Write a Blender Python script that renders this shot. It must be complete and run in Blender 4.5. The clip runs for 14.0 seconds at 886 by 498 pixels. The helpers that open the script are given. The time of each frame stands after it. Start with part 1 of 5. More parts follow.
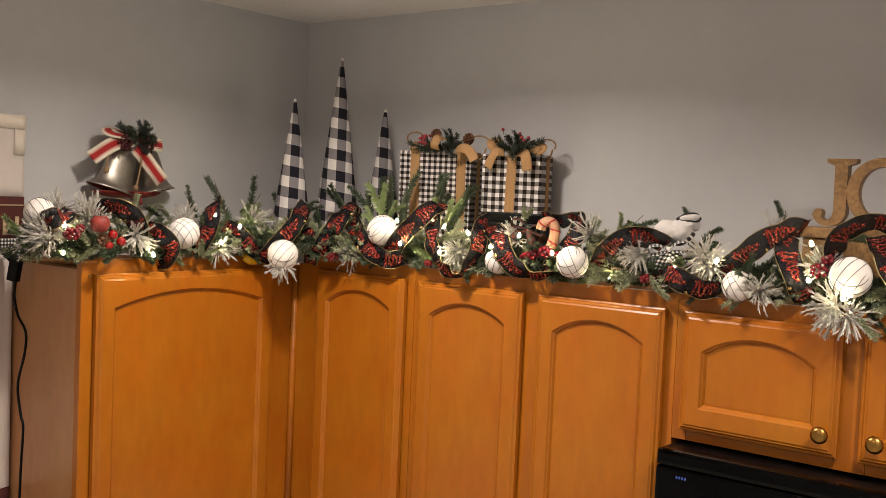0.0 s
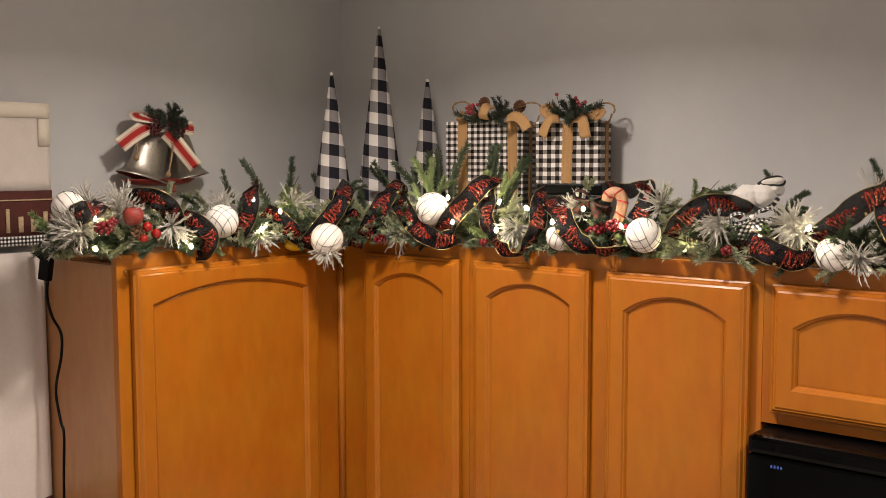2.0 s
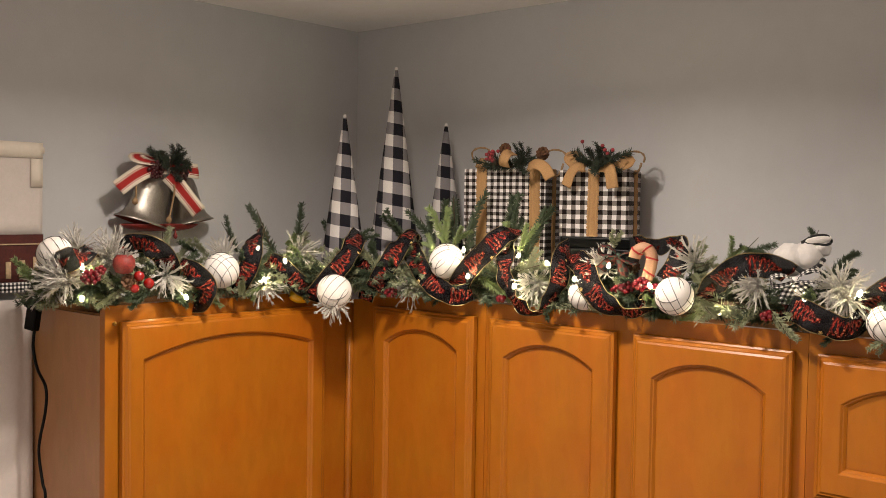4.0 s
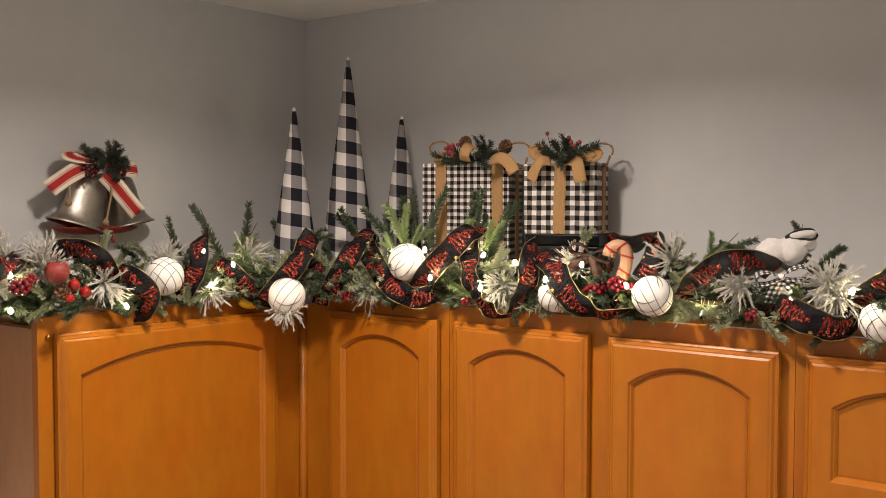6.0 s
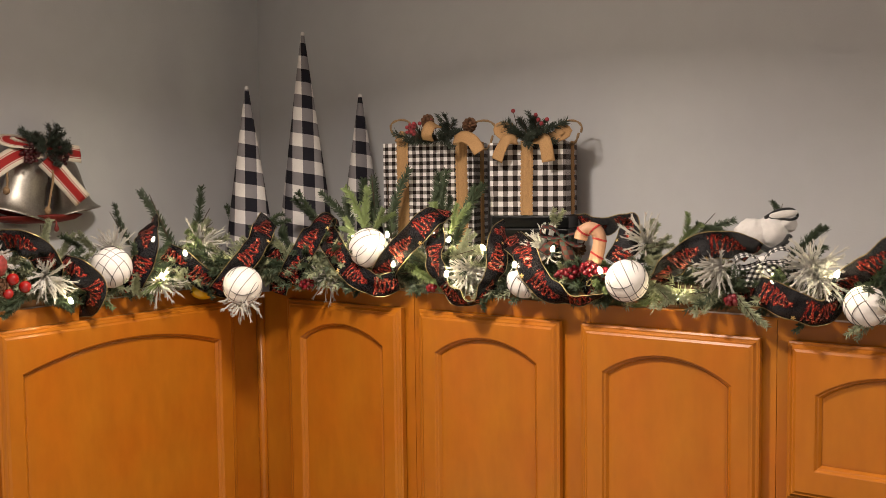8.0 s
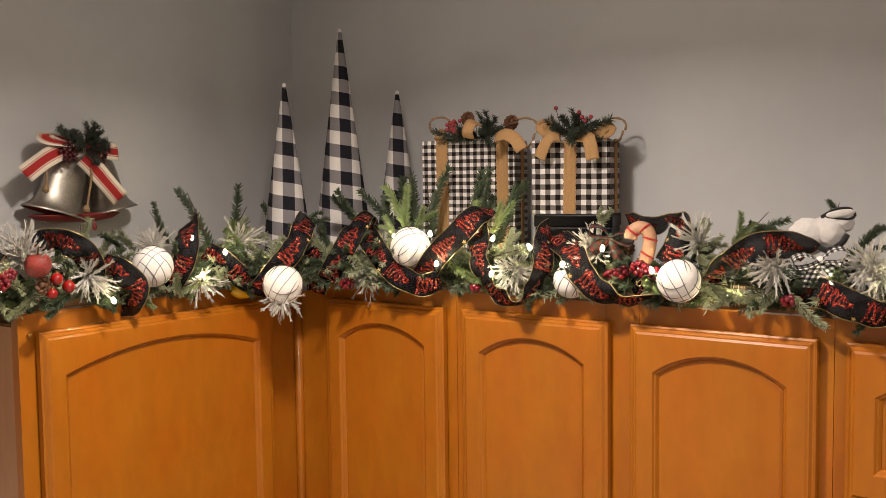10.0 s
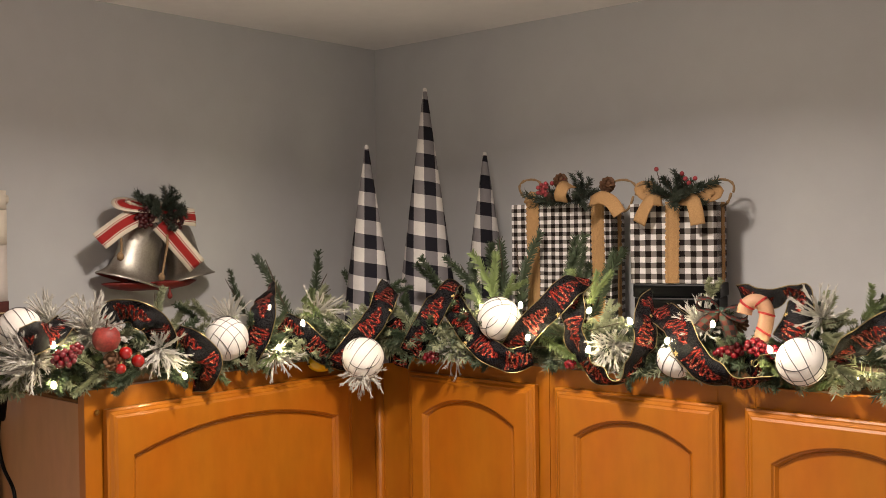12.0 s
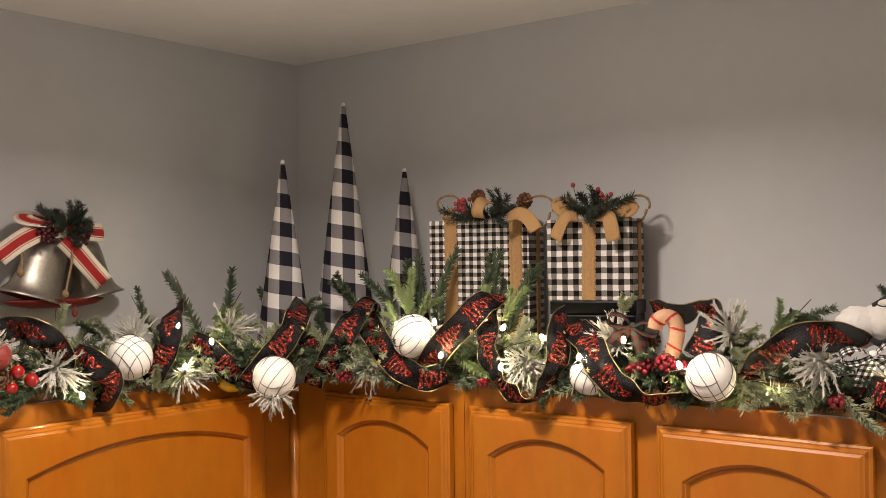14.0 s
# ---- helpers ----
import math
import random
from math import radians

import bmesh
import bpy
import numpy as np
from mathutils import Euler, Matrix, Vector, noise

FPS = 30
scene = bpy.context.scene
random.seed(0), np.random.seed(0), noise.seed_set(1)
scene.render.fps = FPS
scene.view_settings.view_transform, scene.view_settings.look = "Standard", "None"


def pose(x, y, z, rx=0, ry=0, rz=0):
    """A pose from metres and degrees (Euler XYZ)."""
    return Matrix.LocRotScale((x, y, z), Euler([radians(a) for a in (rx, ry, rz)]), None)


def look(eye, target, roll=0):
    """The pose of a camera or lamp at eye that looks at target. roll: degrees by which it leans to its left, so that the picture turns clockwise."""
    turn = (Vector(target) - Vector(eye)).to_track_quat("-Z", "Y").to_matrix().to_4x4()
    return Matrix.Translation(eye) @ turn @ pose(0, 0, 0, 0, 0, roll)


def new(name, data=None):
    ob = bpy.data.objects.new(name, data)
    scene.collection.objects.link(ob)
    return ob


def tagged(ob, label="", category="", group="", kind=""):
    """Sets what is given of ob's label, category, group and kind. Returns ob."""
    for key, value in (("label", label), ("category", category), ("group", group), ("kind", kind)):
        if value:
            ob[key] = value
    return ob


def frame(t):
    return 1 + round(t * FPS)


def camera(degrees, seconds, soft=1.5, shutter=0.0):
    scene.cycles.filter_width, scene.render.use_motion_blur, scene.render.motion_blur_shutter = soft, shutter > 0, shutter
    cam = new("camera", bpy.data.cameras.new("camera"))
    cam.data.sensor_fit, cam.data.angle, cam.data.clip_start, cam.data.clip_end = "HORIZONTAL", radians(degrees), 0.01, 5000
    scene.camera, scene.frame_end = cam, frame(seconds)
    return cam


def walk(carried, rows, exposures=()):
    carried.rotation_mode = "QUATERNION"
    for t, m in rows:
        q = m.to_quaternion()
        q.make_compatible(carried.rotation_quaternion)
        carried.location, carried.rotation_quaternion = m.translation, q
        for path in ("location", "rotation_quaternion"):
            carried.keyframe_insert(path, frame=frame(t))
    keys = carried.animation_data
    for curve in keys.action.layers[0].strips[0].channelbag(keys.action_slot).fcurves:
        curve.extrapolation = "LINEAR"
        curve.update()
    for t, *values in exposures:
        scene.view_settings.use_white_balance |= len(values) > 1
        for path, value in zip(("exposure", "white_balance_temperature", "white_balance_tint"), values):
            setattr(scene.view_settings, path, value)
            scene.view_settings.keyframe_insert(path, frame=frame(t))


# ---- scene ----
cam = camera(47.4, 14.0, soft=0.65)
PATH = [
    (0, (2.363, -2.255, 2.294), (1.126, -0.688, 2.186), 2.5),
    (0.5, (2.347, -2.242, 2.295), (1.104, -0.679, 2.188), 2.1),
    (1, (2.302, -2.225, 2.294), (1.045, -0.674, 2.18), 1.6),
    (1.5, (2.251, -2.199, 2.296), (0.959, -0.679, 2.152), 0.5),
    (2, (2.212, -2.161, 2.303), (0.932, -0.633, 2.134), -0.1),
    (2.5, (2.204, -2.113, 2.304), (0.875, -0.624, 2.176), 0.4),
    (2.7, (2.202, -2.096, 2.309), (0.863, -0.615, 2.2), 0.7),
    (4.8, (2.084, -1.98, 2.317), (0.781, -0.464, 2.244), 0.6),
    (5, (2.076, -1.972, 2.319), (0.787, -0.445, 2.245), 0.4),
    (5.5, (2.048, -1.962, 2.317), (0.783, -0.415, 2.243), 0.2),
    (6, (2.021, -1.944, 2.318), (0.78, -0.378, 2.228), 0.1),
    (6.5, (2.004, -1.918, 2.328), (0.813, -0.316, 2.213), -0.4),
    (7, (1.986, -1.898, 2.332), (0.831, -0.269, 2.205), -0.6),
    (7.5, (1.968, -1.885, 2.333), (0.825, -0.25, 2.195), -0.6),
    (8, (1.957, -1.876, 2.331), (0.782, -0.264, 2.192), -0.7),
    (8.2, (1.955, -1.874, 2.327), (0.743, -0.289, 2.187), -0.7),
    (10.3, (1.872, -1.897, 2.338), (0.683, -0.295, 2.193), -0.7),
    (10.5, (1.858, -1.891, 2.342), (0.661, -0.295, 2.208), -0.8),
    (11, (1.833, -1.873, 2.364), (0.542, -0.346, 2.302), -0.7),
    (11.5, (1.814, -1.826, 2.355), (0.49, -0.328, 2.329), -0.8),
    (12, (1.804, -1.795, 2.351), (0.481, -0.296, 2.322), -0.8),
    (12.5, (1.808, -1.771, 2.347), (0.499, -0.26, 2.313), -0.2),
    (13, (1.812, -1.75, 2.341), (0.519, -0.224, 2.303), 0.2),
    (13.5, (1.813, -1.736, 2.337), (0.533, -0.2, 2.296), -0.2),
    (14, (1.826, -1.73, 2.334), (0.584, -0.163, 2.353), -0.7),
]
walk(cam, [(t, look(eye, target, roll)) for t, eye, target, roll in PATH], exposures=[(0, 0.0)])

# ---- light ----
CEIL = 2.815
world = bpy.data.worlds.new("world")
scene.world = world
world.use_nodes = True
world.node_tree.nodes["Background"].inputs[0].default_value = (0.9, 0.8, 0.7, 1)
world.node_tree.nodes["Background"].inputs[1].default_value = 0.02


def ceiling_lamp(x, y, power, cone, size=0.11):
    """A disk lamp shining down from just under the ceiling, out of view."""
    la = bpy.data.lights.new("overhead_disk", "AREA")
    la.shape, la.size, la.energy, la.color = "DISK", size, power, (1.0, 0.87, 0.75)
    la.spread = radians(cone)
    ob = new("overhead_disk_lamp", la)
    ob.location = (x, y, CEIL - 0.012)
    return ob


# First two follow shadows and wall light; the far two are unseen added fill.
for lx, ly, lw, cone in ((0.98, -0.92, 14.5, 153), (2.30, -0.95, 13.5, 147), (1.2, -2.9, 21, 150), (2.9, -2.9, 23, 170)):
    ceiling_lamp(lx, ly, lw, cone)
# unseen point lamp, added to brighten the ceiling and the upper corner
fill_point = bpy.data.lights.new("ceiling_fill", "POINT")
fill_point.energy, fill_point.color, fill_point.shadow_soft_size = 1.8, (1.0, 0.87, 0.76), 0.06
new("ceiling_fill_lamp", fill_point).location = (0.98, -0.92, CEIL - 0.13)

# ---- materials ----


def srgb(r, g, b):
    return tuple(((c / 255 + 0.055) / 1.055) ** 2.4 if c > 10 else c / 255 / 12.92 for c in (r, g, b)) + (1,)


def material(name, base, rough=0.5, metal=0.0, vary=0.12, scale=30.0, bump=0.0, bump_scale=200.0, coat=0.0, stretch=(1, 1, 1), spread=0.0, sheen=0.0, alpha=1.0, spec=0.5):
    """Base colour with two scales of variation, fine relief and, where asked, a shift from piece to piece."""
    m = bpy.data.materials.new(name)
    m.use_nodes = True
    nt = m.node_tree
    n, ln = nt.nodes, nt.links
    p = n["Principled BSDF"]
    p.inputs["Roughness"].default_value, p.inputs["Metallic"].default_value = rough, metal
    p.inputs["Coat Weight"].default_value, p.inputs["Coat Roughness"].default_value = coat, 0.15
    p.inputs["Sheen Weight"].default_value = sheen
    p.inputs["Specular IOR Level"].default_value = spec
    p.inputs["Alpha"].default_value = alpha
    tc = n.new("ShaderNodeTexCoord")
    mp = n.new("ShaderNodeMapping")
    mp.inputs["Scale"].default_value = stretch
    ln.new(tc.outputs["Object"], mp.inputs["Vector"])
    big, small = n.new("ShaderNodeTexNoise"), n.new("ShaderNodeTexNoise")
    for node, k in ((big, scale), (small, scale * 7)):
        node.inputs["Scale"].default_value = k
        node.inputs["Detail"].default_value = 4
        ln.new(mp.outputs[0], node.inputs["Vector"])
    mix = n.new("ShaderNodeMath")
    mix.operation = "ADD"
    ln.new(big.outputs[0], mix.inputs[0])
    ln.new(small.outputs[0], mix.inputs[1])
    ramp = n.new("ShaderNodeMapRange")
    ramp.inputs["From Min"].default_value, ramp.inputs["From Max"].default_value = 0.6, 1.4
    ramp.inputs["To Min"].default_value, ramp.inputs["To Max"].default_value = 1 - vary, 1 + vary
    ln.new(mix.outputs[0], ramp.inputs["Value"])
    hsv = n.new("ShaderNodeHueSaturation")
    hsv.inputs["Color"].default_value = base
    if spread:
        oi = n.new("ShaderNodeObjectInfo")
        mr = n.new("ShaderNodeMapRange")
        mr.inputs["To Min"].default_value, mr.inputs["To Max"].default_value = 1 - spread, 1 + spread
        ln.new(oi.outputs["Random"], mr.inputs["Value"])
        mul = n.new("ShaderNodeMath")
        mul.operation = "MULTIPLY"
        ln.new(ramp.outputs[0], mul.inputs[0])
        ln.new(mr.outputs[0], mul.inputs[1])
        ln.new(mul.outputs[0], hsv.inputs["Value"])
    else:
        ln.new(ramp.outputs[0], hsv.inputs["Value"])
    ln.new(hsv.outputs[0], p.inputs["Base Color"])
    if bump:
        bn, bt = n.new("ShaderNodeBump"), n.new("ShaderNodeTexNoise")
        bt.inputs["Scale"].default_value = bump_scale
        bt.inputs["Detail"].default_value = 3
        ln.new(mp.outputs[0], bt.inputs["Vector"])
        bn.inputs["Strength"].default_value = bump
        bn.inputs["Distance"].default_value = 0.002
        ln.new(bt.outputs[0], bn.inputs["Height"])
        ln.new(bn.outputs[0], p.inputs["Normal"])
    return m


def check_material(name, pitch, dark, mid, light, rough=0.9, slub=0.0):
    """Woven buffalo check on the UV map (metres): warp and weft stripes, half tones where one crosses."""
    m = material(name, light, rough, vary=0.06, scale=60, bump=0.5, bump_scale=900, spec=0.2)
    nt = m.node_tree
    n, ln = nt.nodes, nt.links
    uv = n.new("ShaderNodeUVMap")
    sep = n.new("ShaderNodeSeparateXYZ")
    # uneven weave: the threads wander a little
    wander = n.new("ShaderNodeTexNoise")
    wander.inputs["Scale"].default_value, wander.inputs["Detail"].default_value = 45, 3
    ln.new(uv.outputs[0], wander.inputs["Vector"])
    drift = n.new("ShaderNodeVectorMath")
    drift.operation = "MULTIPLY_ADD"
    drift.inputs[1].default_value = (slub * 2, slub * 2, 0)
    ln.new(wander.outputs["Color"], drift.inputs[0])
    ln.new(uv.outputs[0], drift.inputs[2])
    ln.new(drift.outputs[0], sep.inputs[0])
    bands = []
    for axis in (0, 1):
        a = n.new("ShaderNodeMath")
        a.operation = "DIVIDE"
        a.inputs[1].default_value = pitch * 2
        ln.new(sep.outputs[axis], a.inputs[0])
        b = n.new("ShaderNodeMath")
        b.operation = "FRACT"
        ln.new(a.outputs[0], b.inputs[0])
        c = n.new("ShaderNodeMath")
        c.operation = "GREATER_THAN"
        c.inputs[1].default_value = 0.5
        ln.new(b.outputs[0], c.inputs[0])
        bands.append(c)
    s = n.new("ShaderNodeMath")
    s.operation = "ADD"
    ln.new(bands[0].outputs[0], s.inputs[0])
    ln.new(bands[1].outputs[0], s.inputs[1])
    h = n.new("ShaderNodeMath")
    h.operation = "DIVIDE"
    h.inputs[1].default_value = 2.0
    ln.new(s.outputs[0], h.inputs[0])
    r = n.new("ShaderNodeValToRGB")
    r.color_ramp.interpolation = "CONSTANT"
    e = r.color_ramp.elements
    e[0].position, e[0].color = 0.0, light
    e[1].position, e[1].color = 0.25, mid
    k = e.new(0.75)
    k.color = dark
    ln.new(h.outputs[0], r.inputs[0])
    hsv = next(q for q in n if q.type == "HUE_SAT")
    ln.new(r.outputs[0], hsv.inputs["Color"])
    return m


def wood_material(name, base, along):
    """Stained maple: cloudy blotches and a faint figure drawn out along the grain, under a satin lacquer."""
    st = [3.2, 3.2, 3.2]
    st[along] = 1.1
    m = material(name, base, 0.36, vary=0.13, scale=2.2, bump=0.03, bump_scale=60, coat=0.2, stretch=tuple(st), spec=0.36)
    n, ln = m.node_tree.nodes, m.node_tree.links
    hsv = next(q for q in n if q.type == "HUE_SAT")
    tc = next(q for q in n if q.type == "TEX_COORD")
    blotch = n.new("ShaderNodeTexNoise")
    blotch.inputs["Scale"].default_value, blotch.inputs["Detail"].default_value = 7.0, 5
    ln.new(tc.outputs["Object"], blotch.inputs["Vector"])
    mr = n.new("ShaderNodeMapRange")
    mr.inputs["From Min"].default_value, mr.inputs["From Max"].default_value = 0.3, 0.7
    mr.inputs["To Min"].default_value, mr.inputs["To Max"].default_value = 0.495, 0.506
    ln.new(blotch.outputs[0], mr.inputs["Value"])
    ln.new(mr.outputs[0], hsv.inputs["Hue"])
    gloss = n.new("ShaderNodeMapRange")
    gloss.inputs["From Min"].default_value, gloss.inputs["From Max"].default_value = 0.3, 0.7
    gloss.inputs["To Min"].default_value, gloss.inputs["To Max"].default_value = 0.30, 0.44
    ln.new(blotch.outputs[0], gloss.inputs["Value"])
    ln.new(gloss.outputs[0], n["Principled BSDF"].inputs["Roughness"])
    return m


M_WALL = material("wall_paint", srgb(194, 194.5, 197), 0.75, vary=0.035, scale=3, bump=0.12, bump_scale=260)
M_CEIL = material("ceiling_paint", srgb(246, 242, 242), 0.9, vary=0.03, scale=4, bump=0.15, bump_scale=180)
# The floor is out of view; its pale tone bounces light to the ceiling.
M_FLOOR = material("floor_bounce_tone", srgb(202, 194, 184), 0.45, vary=0.25, scale=3, stretch=(1, 8, 1))
M_WOOD = wood_material("maple_upright", srgb(163, 94, 18), 2)
M_WOODX = wood_material("maple_level_x", srgb(163, 94, 18), 0)
M_ENDPANEL = wood_material("end_panel_laminate", srgb(168, 120, 80), 2)
M_SHELF = material("dusty_board", srgb(112, 80, 52), 1.0, vary=0.3, scale=12, spec=0.0)
M_BRASS = material("aged_brass", srgb(168, 128, 66), 0.28, 1.0, vary=0.25, scale=90)
M_BLACKGLOSS = material("black_enamel", srgb(1, 1, 1), 0.05, vary=0.2, scale=20, spec=0.16)
M_BLACKMATT = material("black_plastic", srgb(6, 6, 7), 0.35, vary=0.2, scale=40, spec=0.12)
M_CHECK = check_material("buffalo_check", 0.0266, srgb(30, 29, 37), srgb(128, 124, 128), srgb(220, 215, 212), slub=0.0005)
M_GINGHAM = check_material("gingham_check", 0.0078, srgb(24, 16, 14), srgb(122, 115, 112), srgb(226, 221, 220), slub=0.0010)
M_GINGHAM_WIDE = check_material("wide_gingham_check", 0.0104, srgb(24, 16, 14), srgb(122, 115, 112), srgb(226, 221, 220), slub=0.0010)
M_BURLAP = material("burlap", srgb(176, 138, 96), 0.95, vary=0.22, scale=420, bump=1.0, bump_scale=600, spec=0.2)

# ---- building helpers ----


def mesh_object(name, bm, mat, parent=None, smooth=False, label=""):
    me = bpy.data.meshes.new(name)
    bm.to_mesh(me)
    bm.free()
    for m in mat if isinstance(mat, (list, tuple)) else (mat,):
        me.materials.append(m)
    if smooth:
        me.shade_smooth()
    ob = new(name, me)
    if parent:
        ob.parent = parent
    if label:
        tagged(ob, label)
    return ob


def part(name, bm, mat, parent, label="", smooth=False):
    return mesh_object(name, bm, mat, parent, smooth, label)


def from_arrays(name, verts, faces, mat, parent=None, smooth=False, label=""):
    me = bpy.data.meshes.new(name)
    me.from_pydata([tuple(v) for v in verts], [], [tuple(f) for f in faces])
    for m in mat if isinstance(mat, (list, tuple)) else (mat,):
        me.materials.append(m)
    if smooth:
        me.shade_smooth()
    ob = new(name, me)
    if parent:
        ob.parent = parent
    if label:
        tagged(ob, label)
    return ob


def holder(name, at, label, category, group="", turn=(0, 0, 0)):
    ob = new(name)
    ob.matrix_basis = pose(*at, *turn)
    return tagged(ob, label, category, group)


def box(x0, x1, y0, y1, z0, z1, bevel=0.0, bm=None):
    bm = bm or bmesh.new()
    v = [bm.verts.new((x, y, z)) for z in (z0, z1) for y in (y0, y1) for x in (x0, x1)]
    fs = [bm.faces.new([v[i] for i in f]) for f in ((0, 2, 3, 1), (4, 5, 7, 6), (0, 1, 5, 4), (2, 6, 7, 3), (0, 4, 6, 2), (1, 3, 7, 5))]
    if bevel:
        es = list({e for f in fs for e in f.edges})
        bmesh.ops.bevel(bm, geom=es, offset=bevel, segments=2, affect="EDGES", profile=0.6)
    return bm


def lathe(profile, n=32, bm=None, closed=False):
    """Turn a profile of (radius, height) about z."""
    bm = bm or bmesh.new()
    rings = []
    for r, z in profile:
        rings.append([bm.verts.new((r * math.cos(2 * math.pi * i / n), r * math.sin(2 * math.pi * i / n), z)) for i in range(n)] if r > 1e-6 else [bm.verts.new((0, 0, z))])
    for a, b in zip(rings, rings[1:]):
        for i in range(n):
            j = (i + 1) % n
            if len(a) == 1:
                bm.faces.new((a[0], b[j], b[i]))
            elif len(b) == 1:
                bm.faces.new((a[i], a[j], b[0]))
            else:
                bm.faces.new((a[i], a[j], b[j], b[i]))
    bmesh.ops.recalc_face_normals(bm, faces=bm.faces[:])
    return bm


def spline(points, n):
    """Smooth points through a short list of places (Catmull-Rom)."""
    p = [Vector(q) for q in points]
    p = [p[0] * 2 - p[1]] + p + [p[-1] * 2 - p[-2]]
    out = []
    k = len(p) - 3
    for s in range(n + 1):
        u = s / n * k
        i = min(int(u), k - 1)
        t = u - i
        a, b, c, d = p[i:i + 4]
        out.append(0.5 * ((2 * b) + (c - a) * t + (2 * a - 5 * b + 4 * c - d) * t * t + (3 * b - a - 3 * c + d) * t ** 3))
    return out


def tube(points, radius, sides=6, bm=None):
    bm = bm or bmesh.new()
    pts = [Vector(q) for q in points]
    up = Vector((0.3, 0.2, 1)).normalized()
    rings = []
    for i, q in enumerate(pts):
        tan = (pts[min(i + 1, len(pts) - 1)] - pts[max(i - 1, 0)]).normalized()
        a = tan.cross(up)
        a = a.normalized() if a.length > 1e-4 else tan.orthogonal().normalized()
        b = tan.cross(a)
        r = radius(i / (len(pts) - 1)) if callable(radius) else radius
        rings.append([bm.verts.new(q + a * r * math.cos(2 * math.pi * k / sides) + b * r * math.sin(2 * math.pi * k / sides)) for k in range(sides)])
    for a, b in zip(rings, rings[1:]):
        for k in range(sides):
            bm.faces.new((a[k], a[(k + 1) % sides], b[(k + 1) % sides], b[k]))
    bm.faces.new(rings[0][::-1])
    bm.faces.new(rings[-1])
    bmesh.ops.recalc_face_normals(bm, faces=bm.faces[:])
    return bm


# ---- the room ----
FAR = 4.3
tagged(mesh_object("wall_north", box(-0.12, FAR + 0.12, 0, 0.12, 0, CEIL + 0.1), M_WALL), "plain warm grey painted wall behind the cabinets", "wall", kind="structure")
tagged(mesh_object("wall_west", box(-0.12, 0, -FAR - 0.12, -0.0002, 0, CEIL + 0.1), M_WALL), "plain warm grey painted wall with curtained window", "wall", kind="structure")
tagged(mesh_object("wall_south", box(0, FAR, -FAR - 0.12, -FAR, 0, CEIL + 0.1), M_WALL), "plain grey painted wall closing the kitchen", "wall", kind="structure")
tagged(mesh_object("wall_east", box(FAR, FAR + 0.12, -FAR - 0.12, -0.0002, 0, CEIL + 0.1), M_WALL), "plain grey painted wall closing the kitchen", "wall", kind="structure")
tagged(mesh_object("floor", box(-0.1, FAR + 0.1, -FAR - 0.1, 0.1, -0.1, 0), M_FLOOR), "unseen kitchen floor, pale to bounce light up", "floor", kind="structure")
tagged(mesh_object("ceiling", box(0.0002, FAR - 0.0002, -FAR + 0.0002, -0.0002, CEIL, CEIL + 0.09), M_CEIL), "plain off-white painted ceiling", "ceiling", kind="structure")

# Trim rings added round the overhead lamps; they stay out of view.
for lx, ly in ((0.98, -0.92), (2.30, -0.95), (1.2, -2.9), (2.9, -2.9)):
    trim_holder = holder("unseen_lamp_trim", (lx, ly, CEIL), "white trim ring added round an unseen ceiling lamp", "ceiling light", "ceiling lights")
    part("trim_ring", lathe([(0.062, -0.0005), (0.062, -0.006), (0.074, -0.007), (0.084, -0.003), (0.084, -0.0005), (0.062, -0.0005)], 36), M_CEIL, trim_holder, smooth=True)

# ---- cabinets ----
TOP, FACE, DOOR = 2.11, 0.3185, 0.0185


def door_mesh(w, h, rise, low, stile=0.042):
    """Arched raised-panel door in the x-z plane, front towards -y, lower left corner at the origin. Returns frame and panel."""
    n = 14
    x0, x1, z0, z1 = stile, w - stile, stile + low, h - 0.078

    def opening(d):
        a, b, lo, sp = x0 + d, x1 - d, z0 + d, z1 - d * 0.6
        c, half = (a + b) / 2, (b - a) / 2
        rr = rise - d * 0.1
        pts = [(a, lo), (b, lo)]
        for i in range(n + 1):
            u = 1 - 2 * i / n
            rad = (half * half + rr * rr) / (2 * rr)
            pts.append((c + u * half, sp + math.sqrt(rad * rad - (u * half) ** 2) - (rad - rr)))
        return pts

    def outline(d):
        a, b, lo, hi = d, w - d, d, h - d
        pts = [(a, lo), (b, lo)]
        for i in range(n + 1):
            pts.append((b + (a - b) * i / n, hi))
        return pts

    def loft(rings, cap):
        bm = bmesh.new()
        rows = [[bm.verts.new((x, y, z)) for x, z in pts] for pts, y in rings]
        for a, b in zip(rows, rows[1:]):
            for i in range(len(a)):
                j = (i + 1) % len(a)
                bm.faces.new((a[i], a[j], b[j], b[i]))
        if cap:
            bm.faces.new(rows[-1])
        bmesh.ops.recalc_face_normals(bm, faces=bm.faces[:])
        return bm

    f = loft([(outline(0), 0), (outline(0), -0.011), (outline(0.003), -0.0125), (outline(0.005), -0.0125), (outline(0.009), -0.0165), (outline(0.011), -0.0165), (outline(0.015), -DOOR),
              (opening(0), -DOOR), (opening(0.0015), -DOOR + 0.0006), (opening(0.0040), -DOOR + 0.0040), (opening(0.0060), -DOOR + 0.0048), (opening(0.0095), -DOOR + 0.0100), (opening(0.0105), -0.003)], False)
    p = loft([(opening(0.0095), -0.003), (opening(0.0098), -DOOR + 0.0100), (opening(0.014), -DOOR + 0.0094)], True)
    return f, p


